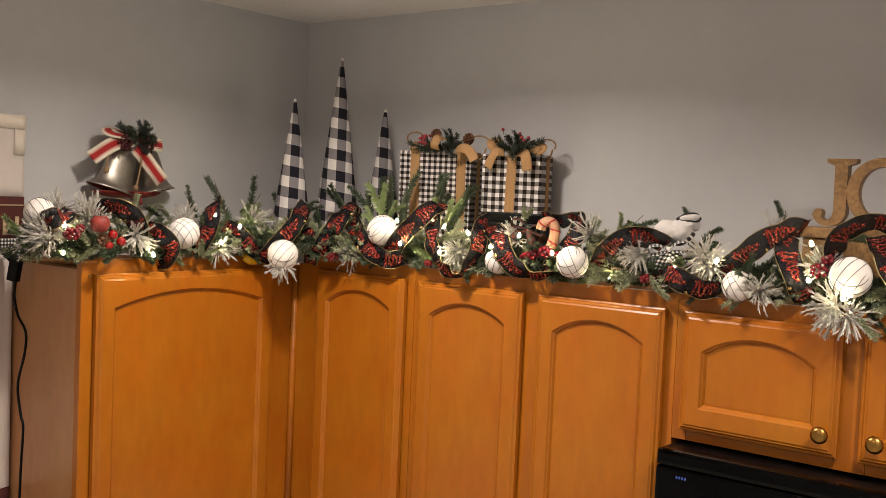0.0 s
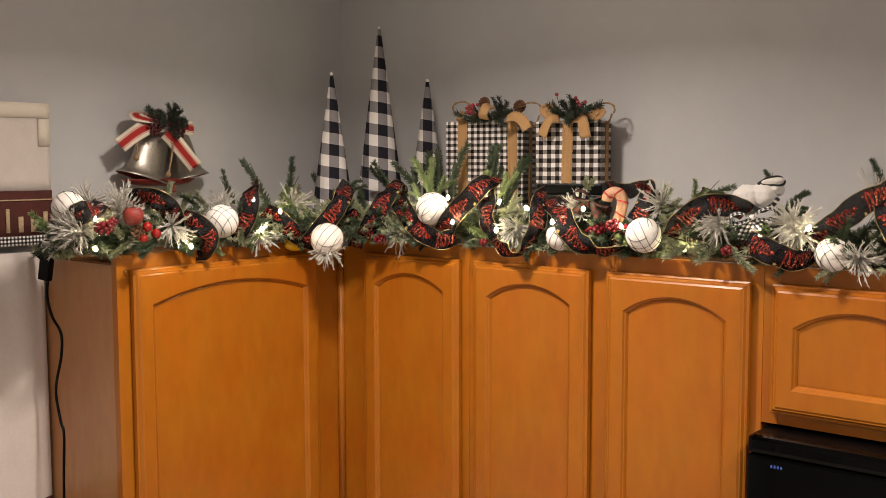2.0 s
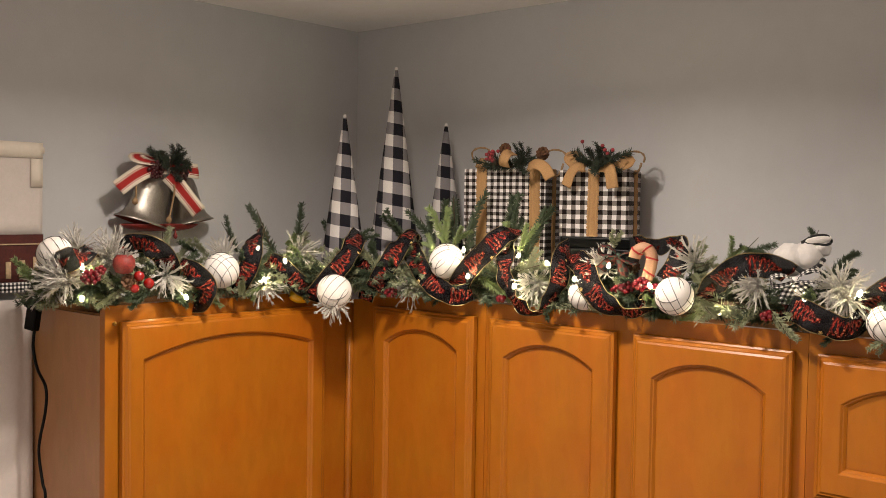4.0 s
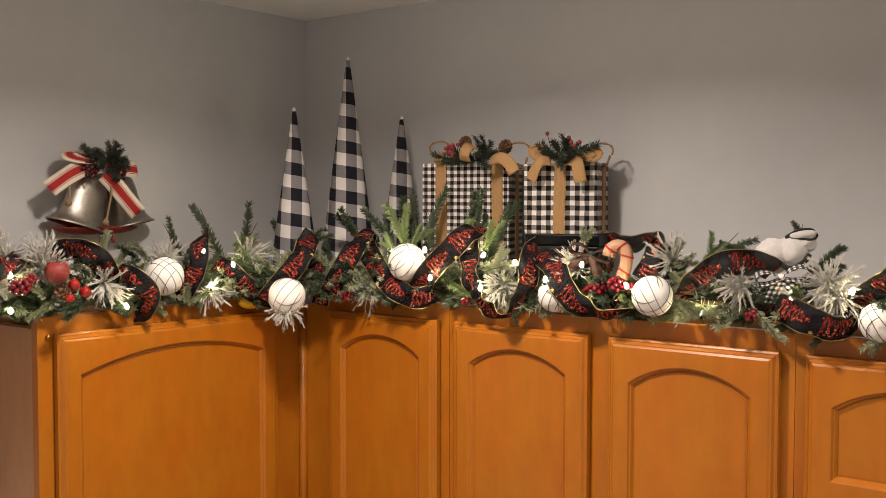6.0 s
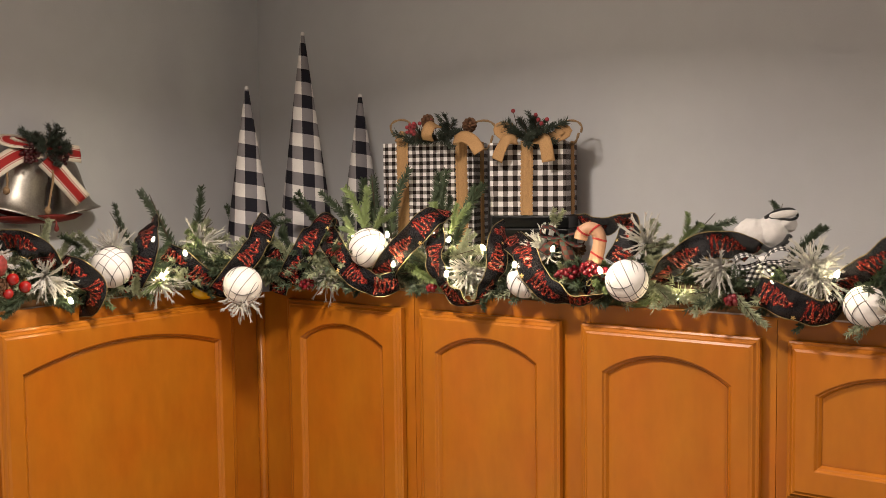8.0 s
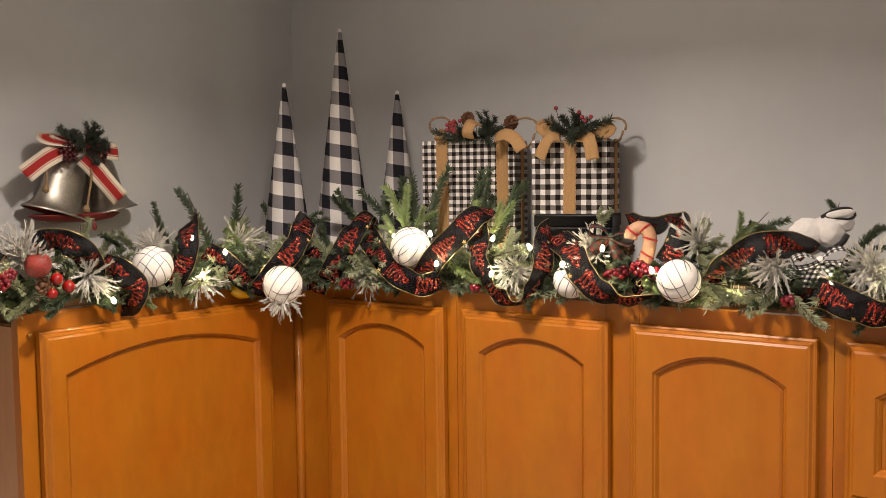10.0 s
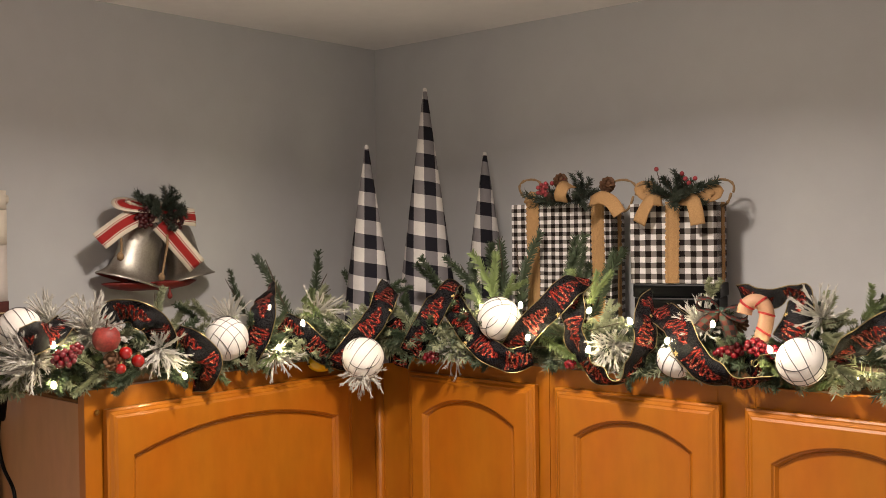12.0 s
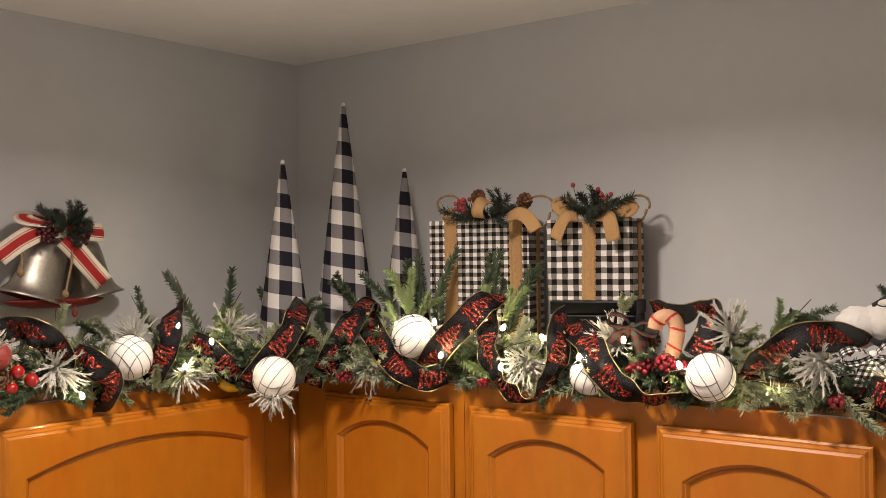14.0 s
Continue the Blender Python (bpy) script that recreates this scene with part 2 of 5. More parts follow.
def knob_mesh():
    return lathe([(0, 0.0), (0.006, 0.0), (0.0055, 0.010), (0.008, 0.014), (0.0145, 0.018), (0.0165, 0.023), (0.015, 0.028), (0.009, 0.031), (0, 0.032)], 24)


def cabinet(name, x0, x1, z0, doors, turn, label, rise=0.037):
    """A wall cabinet standing along its own x, back on y = 0, front towards -y; turn = 0 for the north wall, 90 for the west wall."""
    cab = holder(name, (0, 0, 0), label, "kitchen cabinet", "wall cabinets", (0, 0, turn))
    wood_level = M_WOODX
    bm = box(x0 + 0.0005, x1 - 0.0005, -FACE + 0.020, -0.002, z0, TOP - 0.022)
    part("body", bm, M_ENDPANEL if turn else M_WOOD, cab)
    part("top_board", box(x0 + 0.001, x1 - 0.001, -FACE + 0.0205, -0.003, TOP - 0.0215, TOP - 0.0165), M_SHELF, cab, "dusty unfinished top board")
    edges = [x0]
    for a, b in doors:
        edges += [a + 0.010, b - 0.010]
    edges.append(x1)
    for a, b in zip(edges[::2], edges[1::2]):
        part("stile", box(a + 0.0001, b - 0.0001, -FACE, -FACE + 0.0195, z0, TOP, 0.0005), M_WOOD, cab)
    for a, b in doors:
        part("rail", box(a + 0.0101, b - 0.0101, -FACE + 0.0001, -FACE + 0.0195, TOP - 0.045, TOP, 0.0004), wood_level, cab)
        part("rail", box(a + 0.0102, b - 0.0102, -FACE + 0.0004, -FACE + 0.0195, z0, z0 + 0.04, 0.001), wood_level, cab)
    for i, (a, b) in enumerate(doors):
        lo, hi = z0 + 0.024, 2.078
        f, p = door_mesh(b - a, hi - lo, rise, 0.006, 0.042)
        d = part("door", f, M_WOOD, cab)
        d.location = (a, -FACE - 0.0040, lo)
        part("door_panel", p, M_WOOD, d)
    return cab


CABB = cabinet("wall_cabinet", 0.3225, 0.750, 1.34, [(0.417, 0.729)], 0, "honey maple corner wall cabinet with an arched panel door")
CABC = cabinet("wall_cabinet", 0.751, 1.4605, 1.34, [(0.772, 1.084), (1.127, 1.439)], 0, "honey maple wall cabinet with two arched panel doors")
CABE = cabinet("wall_cabinet", 1.461, 2.170, 1.810, [(1.482, 1.799), (1.837, 2.149)], 0, "short honey maple cabinet above the microwave, brass knobs")
CABA = cabinet("wall_cabinet", -0.977, -0.0025, 1.34, [(-0.947, -0.411)], 90, "wide honey maple wall cabinet with one arched door", rise=0.036)
for a, d in ((1.775, 0), (1.873, 1)):
    dr = [o for o in CABE.children if o.name.startswith("door")][d]
    k = part("knob", knob_mesh(), M_BRASS, dr, "round aged brass knob", True)
    k.matrix_basis = pose(a - dr.location.x, -DOOR + 0.0002, 1.879 - dr.location.z, 90, 0, 0)

post = lathe([(0.0, 1.34), (0.0095, 1.34), (0.0095, TOP - 0.0005), (0.0, TOP - 0.0005)], 16)
bead = part("corner_bead", post, M_WOOD, CABB, "rounded corner strip", True)
bead.location = (FACE + 0.0065, -FACE - 0.0065, 0)

hinge = part("hinge_pin", lathe([(0, 0), (0.004, 0.0005), (0.0046, 0.003), (0.003, 0.0065), (0, 0.007)], 14), M_BRASS, CABA, "small round hinge cap", True)
hinge.matrix_basis = pose(-0.957, -FACE, 2.074, 90, 0, 0)

# microwave below the short cabinet
mw = holder("microwave_oven", (1.47, -0.002, 1.40), "glossy black microwave oven mounted under the short cabinet", "microwave")
part("case", box(0, 0.70, -0.375, 0, 0, 0.403, 0.004), M_BLACKMATT, mw)
part("door", box(0.002, 0.52, -0.405, -0.3755, 0.02, 0.372, 0.006), M_BLACKGLOSS, mw)
part("control_panel", box(0.523, 0.698, -0.405, -0.3755, 0.02, 0.372, 0.006), M_BLACKGLOSS, mw)
part("vent_frame", box(0.002, 0.698, -0.405, -0.3755, 0.3726, 0.4065, 0.009), M_BLACKGLOSS, mw)
# A blue reflection on the black front, imitated by four faintly glowing bars.
M_BLUEGLINT = bpy.data.materials.new("blue_reflection_glow")
M_BLUEGLINT.use_nodes = True
M_BLUEGLINT.node_tree.nodes["Principled BSDF"].inputs["Emission Color"].default_value = (0.08, 0.16, 0.6, 1)
M_BLUEGLINT.node_tree.nodes["Principled BSDF"].inputs["Emission Strength"].default_value = 0.5
M_BLUEGLINT.node_tree.nodes["Principled BSDF"].inputs["Base Color"].default_value = (0.01, 0.01, 0.02, 1)
for i in range(4):
    part("reflection_bar", box(0.047 + i * 0.006, 0.0502 + i * 0.006, -0.4056, -0.4052, 0.352, 0.357), M_BLUEGLINT, mw, "small glowing bar imitating a blue reflection")

# ---- cone trees ----


def cone_tree(at, height, radius, turn, label, shift, start):
    t = holder("fabric_cone_tree", at, label, "christmas decoration", "buffalo check cone trees", (0, 0, turn))
    bm = bmesh.new()
    uvl = bm.loops.layers.uv.new("UVMap")
    n, rows = 28, 14
    ring = []
    for j in range(rows + 1):
        v = j / rows
        r = radius * (1 - v) + 0.0042
        ring.append([bm.verts.new((r * math.cos(2 * math.pi * i / n), r * math.sin(2 * math.pi * i / n), height * v)) for i in range(n)])
    for j in range(rows):
        for i in range(n):
            k = (i + 1) % n
            f = bm.faces.new((ring[j][i], ring[j][k], ring[j + 1][k], ring[j + 1][i]))
            for lp, (a, b) in zip(f.loops, ((i, j), (i + 1, j), (i + 1, j + 1), (i, j + 1))):
                # the cloth is wrapped as a sector, so its checks keep their size
                lp[uvl].uv = ((a / n - 0.5) * 2 * math.pi * (radius * (1 - b / rows) + 0.0042) + 0.5053 + shift, (height * (1 - b / rows) + start - 0.15 * (a / n - 0.5) * 2 * math.pi * (radius * (1 - b / rows) + 0.0042)) * 0.911)
    bm.faces.new(ring[0][::-1])
    part("cone", bm, M_CHECK, t, smooth=True)
    tip = lathe([(0.0043, height - 0.001), (0.0046, height + 0.003), (0.003, height + 0.007), (0, height + 0.008)], 12)
    part("tip", tip, M_CHECK, t, "rounded fabric tip", True)
    return t


cone_tree((0.292, -0.318, 2.09), 0.442, 0.064, 130, "short slim cone tree covered in black and white buffalo check", 0.0041, 0.0253)
cone_tree((0.352, -0.201, 2.09), 0.566, 0.073, 133, "tall slim cone tree covered in black and white buffalo check", 0.0041, 0.0115)
cone_tree((0.432, -0.100, 2.09), 0.430, 0.062, 133, "short cone tree in buffalo check close to the wall", 0.0134, 0.0438)

# ---- gift boxes ----


def lace_band(x, y, z0, z1, half=0.0115):
    """An upright burlap band with scalloped edges and a raised stitched seam near each edge."""
    bm = bmesh.new()
    n = max(8, int((z1 - z0) / 0.0016))
    rows = []
    for i in range(n + 1):
        z = z0 + (z1 - z0) * i / n
        e = half + 0.0019 * abs(math.sin((z - z0) * math.pi / 0.0080))
        sway = 0.0008 * math.sin(z * 31 + x * 50)
        lift = 0.0006 * math.sin(z * 420)
        rows.append([bm.verts.new((x + sway + u * e, y - k, z)) for u, k in ((-1, 0.0), (-1, 0.0012), (-0.72, 0.0026 + lift), (-0.5, 0.0012), (-0.12, 0.0022 - lift), (0.12, 0.0022 + lift), (0.5, 0.0012), (0.72, 0.0026 - lift), (1, 0.0012), (1, 0.0))])
    for a, b in zip(rows, rows[1:]):
        for k in range(9):
            bm.faces.new((a[k], a[k + 1], b[k + 1], b[k]))
    bmesh.ops.recalc_face_normals(bm, faces=bm.faces[:])
    return bm


def gingham_box(name, at, w, d, h, turn, label, front, side, cloth):
    """A wrapped box, its front lower left corner at the place given, with burlap bands."""
    g = holder(name, at, label, "gift box", "gingham gift boxes", (0, 0, turn))
    bm = box(0, w, 0, d, 0, h, 0.003)
    uvl = bm.loops.layers.uv.new("UVMap")
    for f in bm.faces:
        nn = f.normal
        for lp in f.loops:
            c = lp.vert.co
            lp[uvl].uv = (c.x + 1, c.y + 1) if abs(nn.z) > 0.7 else ((c.x + 1, c.z + 1) if abs(nn.y) > abs(nn.x) else (c.y * 2.4 + 1.003, c.z + 1))
    part("wrapped_box", bm, cloth, g)
    part("burlap_band", lace_band(front, -0.0006, 0.001, h + 0.002), M_BURLAP, g)
    side_band = part("burlap_band", lace_band(0, -0.0006, 0.001, h + 0.001), M_BURLAP, g)
    side_band.matrix_basis = pose(w, side, 0, 0, 0, 90)
    part("burlap_band", box(front - 0.012, front + 0.012, -0.0020, d, h + 0.0012, h + 0.003, 0.0006), M_BURLAP, g)
    return g


BOX1 = gingham_box("gift_box", (0.566, -0.184, 2.09), 0.204, 0.112, 0.318, 18, "tall gift box wrapped in black and white gingham, burlap bow", 0.046, 0.06, M_GINGHAM)
BOX2 = gingham_box("gift_box", (0.819, -0.151, 2.2545), 0.160, 0.098, 0.148, 16, "square gift box wrapped in black and white gingham, burlap bow", 0.079, 0.05, M_GINGHAM_WIDE)
riser = holder("black_box", (0.819, -0.151, 2.0885), "plain matt black box lifting the gift box", "box", turn=(0, 0, 16))
part("box_body", box(0.006, 0.162, 0.003, 0.09, 0, 0.140, 0.003), M_BLACKMATT, riser)
part("lid", box(0.004, 0.164, 0.001, 0.092, 0.1403, 0.1655, 0.003), M_BLACKMATT, riser)

# ---- garland materials ----
M_PINE = material("pine_green", srgb(60, 72, 50), 0.6, vary=0.3, scale=60, spread=0.25)
M_DARKPINE = material("pine_dark", srgb(50, 58, 46), 0.65, vary=0.4, scale=60, spread=0.3)
# Lighter copy of the pine green: bulb light on needles put into the colour.
M_LIME = material("pine_bulb_lit", srgb(120, 134, 88), 0.6, vary=0.3, scale=60, spread=0.2)
M_SAGE = material("pine_frosted", srgb(142, 146, 116), 0.75, vary=0.4, scale=160, spread=0.2)
M_FROST = material("flocked_white", srgb(206, 202, 194), 0.9, vary=0.15, scale=200, bump=0.8, bump_scale=1500)
M_TWIG = material("twig_brown", srgb(64, 46, 32), 0.8, vary=0.3, scale=90)
M_WHITEBALL = material("white_fabric_ball", srgb(236, 230, 224), 0.8, vary=0.05, scale=30, bump=0.4, bump_scale=800)
M_BLACKTHREAD = material("black_thread", srgb(52, 45, 48), 0.8)
M_GOLDWIRE = material("gold_wire", srgb(150, 132, 92), 0.42, 0.9, vary=0.75, scale=260)
M_BERRY = material("berry_red", srgb(104, 10, 22), 0.22, vary=0.3, scale=80, coat=0.5, spread=0.25)
M_REDBALL = material("red_lacquer", srgb(146, 18, 14), 0.15, vary=0.2, scale=50, coat=0.8)
M_APPLE = material("apple_skin", srgb(128, 44, 38), 0.6, vary=0.6, scale=40, bump=0.2, bump_scale=600)
M_PINECONE = material("pine_cone_scale", srgb(98, 66, 44), 0.75, vary=0.35, scale=120, spread=0.2)
M_CANEWOOD = material("pale_wood", srgb(164, 124, 96), 0.6, vary=0.15, scale=60)
M_CANERED = material("red_cord", srgb(150, 24, 22), 0.7, vary=0.2, scale=200)
M_PLUSH = material("white_plush", srgb(226, 220, 216), 1.0, vary=0.1, scale=120, bump=1.0, bump_scale=900, sheen=0.6)
M_BLACKCLOTH = material("black_felt", srgb(18, 17, 19), 0.9, vary=0.2, scale=80, sheen=0.3)
M_GINGHAM2 = check_material("small_gingham", 0.0042, srgb(18, 18, 18), srgb(100, 98, 98), srgb(222, 218, 214))


def plaid_material():
    m = check_material("tartan_cloth", 0.008, srgb(30, 32, 32), srgb(84, 38, 33), srgb(50, 62, 56))
    return m


M_TARTAN = plaid_material()


def ribbon_material():
    """Black organza with gold stars and trees drawn in red glitter swags, laid out on the UV map in metres."""
    m = bpy.data.materials.new("black_glitter_ribbon")
    m.use_nodes = True
    n, ln = m.node_tree.nodes, m.node_tree.links
    p = n["Principled BSDF"]

    def math_node(op, a, b=None, c=None):
        q = n.new("ShaderNodeMath")
        q.operation = op
        for i, v in enumerate((a, b, c)):
            if v is None:
                continue
            if isinstance(v, (int, float)):
                q.inputs[i].default_value = v
            else:
                ln.new(v, q.inputs[i])
        return q.outputs[0]

    uv = n.new("ShaderNodeUVMap")
    nz = n.new("ShaderNodeTexNoise")
    nz.inputs["Scale"].default_value = 55
    ln.new(uv.outputs[0], nz.inputs["Vector"])
    sep = n.new("ShaderNodeSeparateXYZ")
    ln.new(uv.outputs[0], sep.inputs[0])
    wob = math_node("MULTIPLY", math_node("SUBTRACT", nz.outputs[0], 0.5), 0.005)
    u = math_node("ABSOLUTE", math_node("ADD", sep.outputs[0], wob))
    v = math_node("FRACT", math_node("DIVIDE", math_node("ADD", sep.outputs[1], wob), 0.076))
    # a tree drawn as one winding glitter line, wide at the foot and narrow at the top
    su = math_node("ADD", sep.outputs[0], wob)
    half = math_node("MULTIPLY_ADD", v, -0.0185, 0.0185)
    span = math_node("MULTIPLY", math_node("GREATER_THAN", v, 0.06), math_node("LESS_THAN", v, 0.86))
    phase = math_node("MULTIPLY", v, 2 * math.pi * 4.4)
    slope = math_node("MULTIPLY", math_node("MULTIPLY", half, math_node("COSINE", phase)), 2 * math.pi * 4.4 / 0.076)
    reach = math_node("MULTIPLY", math_node("SQRT", math_node("MULTIPLY_ADD", slope, slope, 1.0)), 0.0018)
    off = math_node("ABSOLUTE", math_node("SUBTRACT", su, math_node("MULTIPLY", half, math_node("SINE", phase))))
    inside = math_node("MULTIPLY", math_node("LESS_THAN", u, math_node("ADD", half, 0.003)), span)
    vo = n.new("ShaderNodeTexVoronoi")
    vo.inputs["Scale"].default_value = 520
    ln.new(uv.outputs[0], vo.inputs["Vector"])
    sv = n.new("ShaderNodeSeparateColor")
    ln.new(vo.outputs["Color"], sv.inputs[0])
    back = math_node("ABSOLUTE", math_node("ADD", su, math_node("MULTIPLY", math_node("MULTIPLY", half, 0.85), math_node("SINE", phase))))
    stroke = math_node("MAXIMUM", math_node("LESS_THAN", off, reach), math_node("MULTIPLY", math_node("LESS_THAN", back, math_node("MULTIPLY", reach, 0.6)), math_node("GREATER_THAN", sv.outputs[0], 0.35)))
    line = math_node("MULTIPLY", stroke, inside)
    dust = math_node("MULTIPLY", math_node("MULTIPLY", inside, math_node("GREATER_THAN", sv.outputs[0], 0.88)), 0.8)
    tree = math_node("MAXIMUM", math_node("MULTIPLY", line, math_node("GREATER_THAN", sv.outputs[0], 0.08)), dust)
    # small five-pointed gold stars strewn between the trees
    st = n.new("ShaderNodeTexVoronoi")
    st.inputs["Scale"].default_value = 40
    ln.new(uv.outputs[0], st.inputs["Vector"])
    sc = n.new("ShaderNodeSeparateColor")
    ln.new(st.outputs["Color"], sc.inputs[0])
    away = n.new("ShaderNodeVectorMath")
    away.operation = "SUBTRACT"
    ln.new(uv.outputs[0], away.inputs[0])
    ln.new(st.outputs["Position"], away.inputs[1])
    sx = n.new("ShaderNodeSeparateXYZ")
    ln.new(away.outputs[0], sx.inputs[0])
    ray = math_node("COSINE", math_node("MULTIPLY", math_node("ARCTAN2", sx.outputs[0], sx.outputs[1]), 5.0))
    star = math_node("MULTIPLY", math_node("LESS_THAN", math_node("SUBTRACT", st.outputs["Distance"], math_node("MULTIPLY", ray, 0.055)), 0.105), math_node("GREATER_THAN", sc.outputs[1], 0.42))
    star = math_node("MULTIPLY", star, math_node("SUBTRACT", 1.0, line))
    # One tone per flake; the palest put the glitter's sparkle into the colour.
    red = n.new("ShaderNodeValToRGB")
    e = red.color_ramp.elements
    e[0].color, e[1].color = srgb(70, 10, 9), srgb(245, 170, 130)
    k = e.new(0.55)
    k.color = srgb(126, 26, 22)
    k = e.new(0.86)
    k.color = srgb(190, 66, 46)
    ln.new(sv.outputs[1], red.inputs[0])
    mx = n.new("ShaderNodeMix")
    mx.data_type = "RGBA"
    mx.inputs["A"].default_value = srgb(15, 12, 16)
    ln.new(tree, mx.inputs["Factor"])
    ln.new(red.outputs[0], mx.inputs["B"])
    m2 = n.new("ShaderNodeMix")
    m2.data_type = "RGBA"
    ln.new(star, m2.inputs["Factor"])
    ln.new(mx.outputs["Result"], m2.inputs["A"])
    m2.inputs["B"].default_value = srgb(224, 190, 120)
    ln.new(m2.outputs["Result"], p.inputs["Base Color"])
    ln.new(math_node("MULTIPLY", tree, 0.55), p.inputs["Metallic"])
    ln.new(math_node("MULTIPLY_ADD", tree, -0.25, 0.55), p.inputs["Roughness"])
    p.inputs["Specular IOR Level"].default_value = 0.2
    ln.new(math_node("MULTIPLY_ADD", math_node("MAXIMUM", tree, star), 0.20, 0.80), p.inputs["Alpha"])
    wv = n.new("ShaderNodeTexNoise")
    wv.inputs["Scale"].default_value = 1400
    ln.new(uv.outputs[0], wv.inputs["Vector"])
    bp = n.new("ShaderNodeBump")
    bp.inputs["Strength"].default_value = 0.5
    bp.inputs["Distance"].default_value = 0.002
    ln.new(math_node("ADD", wv.outputs[0], math_node("MULTIPLY", sv.outputs[2], tree)), bp.inputs["Height"])
    ln.new(bp.outputs[0], p.inputs["Normal"])
    return m


M_RIBBON = ribbon_material()


def glow_material(name, color, strength):
    m = bpy.data.materials.new(name)
    m.use_nodes = True
    p = m.node_tree.nodes["Principled BSDF"]
    p.inputs["Base Color"].default_value = (*color, 1)
    p.inputs["Emission Color"].default_value = (*color, 1)
    p.inputs["Emission Strength"].default_value = strength
    return m


M_BULB = glow_material("warm_white_bulb", (1.0, 0.87, 0.52), 200)
M_CORD = material("dark_green_cord", srgb(22, 34, 24), 0.6)

# ---- pine ----


def needles_along(rng, stem, count, length, radius, lift, verts, faces, sides=3):
    """Needles as slim tapered spikes, set round a stem and leaning along it."""
    for _ in range(count):
        u = rng.random() ** 0.9
        k = min(int(u * (len(stem) - 1)), len(stem) - 2)
        base = stem[k].lerp(stem[k + 1], u * (len(stem) - 1) - k)
        tan = (stem[k + 1] - stem[k]).normalized()
        a = tan.orthogonal().normalized()
        side = Matrix.Rotation(rng.random() * 2 * math.pi, 3, tan) @ a
        lean = lift * (0.8 + 0.4 * rng.random())
        d = (tan * math.cos(lean) + side * math.sin(lean)).normalized()
        ln = length * (0.75 + 0.45 * rng.random()) * (1 - 0.35 * u)
        w = d.orthogonal().normalized()
        x = d.cross(w)
        i = len(verts)
        for s in range(sides):
            t = 2 * math.pi * s / sides
            verts.append(base + (w * math.cos(t) + x * math.sin(t)) * radius)
        for s in range(sides):
            t = 2 * math.pi * s / sides
            verts.append(base + d * ln * 0.7 + (w * math.cos(t) + x * math.sin(t)) * radius * 0.8)
        verts.append(base + d * ln + Vector((0, 0, -ln * 0.04)))
        for s in range(sides):
            j = (s + 1) % sides
            faces.append((i + s, i + j, i + sides + j, i + sides + s))
            faces.append((i + sides + s, i + sides + j, i + 2 * sides))


def twig_mesh(name, mat, seed, length=0.11, count=150, needle=0.024, radius=0.00075, lift=0.75, bend=0.02, stems=1):
    """One pine twig along +z from the origin, with its woody stem as a second material."""
    rng = random.Random(seed)
    verts, faces = [], []
    stem_faces = 0
    for s in range(stems):
        off = Vector((rng.uniform(-1, 1), rng.uniform(-1, 1), 0)) * (0.0 if s == 0 else 0.035)
        k = length if s == 0 else length * rng.uniform(0.55, 0.8)
        start = Vector((0, 0, 0 if s == 0 else length * rng.uniform(0.05, 0.3)))
        side = Vector((rng.uniform(-bend, bend), rng.uniform(-bend, bend), 0))
        stem = [start + Vector((0, 0, k * i / 8)) + off * (i / 8) + side * (i / 8) ** 2 for i in range(9)]
        needles_along(rng, stem, int(count * k / length), needle, radius, lift, verts, faces)
    n_needle = len(faces)
    side = Vector((0, 0, 0))
    i = len(verts)
    for r, z in ((0.0016, 0), (0.0007, length * 0.9)):
        for s in range(5):
            verts.append(Vector((r * math.cos(s * 1.2566), r * math.sin(s * 1.2566), z)))
    for s in range(5):
        j = (s + 1) % 5
        faces.append((i + s, i + j, i + 5 + j, i + 5 + s))
    me = bpy.data.meshes.new(name)
    me.from_pydata([tuple(v) for v in verts], [], faces)
    me.materials.append(mat)
    me.materials.append(M_TWIG)
    idx = np.zeros(len(faces), dtype=np.int32)
    idx[n_needle:] = 1
    me.polygons.foreach_set("material_index", idx)
    return me


TWIGS = {
    "green": [twig_mesh("pine_twig", M_PINE, 10 + i, 0.11, 330, 0.0185, 0.00095, 0.85, 0.045, 1 + (i % 2)) for i in range(5)],
    "lime": [twig_mesh("pine_twig", M_LIME, 30 + i, 0.10, 300, 0.017, 0.0010, 0.85, 0.02, 2) for i in range(3)],
    "sage": [twig_mesh("pine_twig", M_SAGE, 50 + i, 0.10, 260, 0.016, 0.0011, 0.9, 0.025, 2) for i in range(4)],
    "dark": [twig_mesh("pine_twig", M_DARKPINE, 70 + i, 0.10, 210, 0.024, 0.0008, 0.8, 0.03, 2) for i in range(4)],
}
RUN = [(0.26, -1.08, 2.145), (0.28, -0.94, 2.15), (0.295, -0.74, 2.155), (0.32, -0.55, 2.155), (0.41, -0.41, 2.155), (0.55, -0.335, 2.155), (0.75, -0.305, 2.155),
       (1.0, -0.30, 2.15), (1.3, -0.30, 2.15), (1.65, -0.30, 2.15), (2.0, -0.30, 2.15)]
garland = holder("pine_garland", (0, 0, 0), "artificial pine garland lying along the cabinet tops", "garland")
part("vine", tube(spline(RUN, 80), 0.006), M_TWIG, garland, "twisted brown wire core")


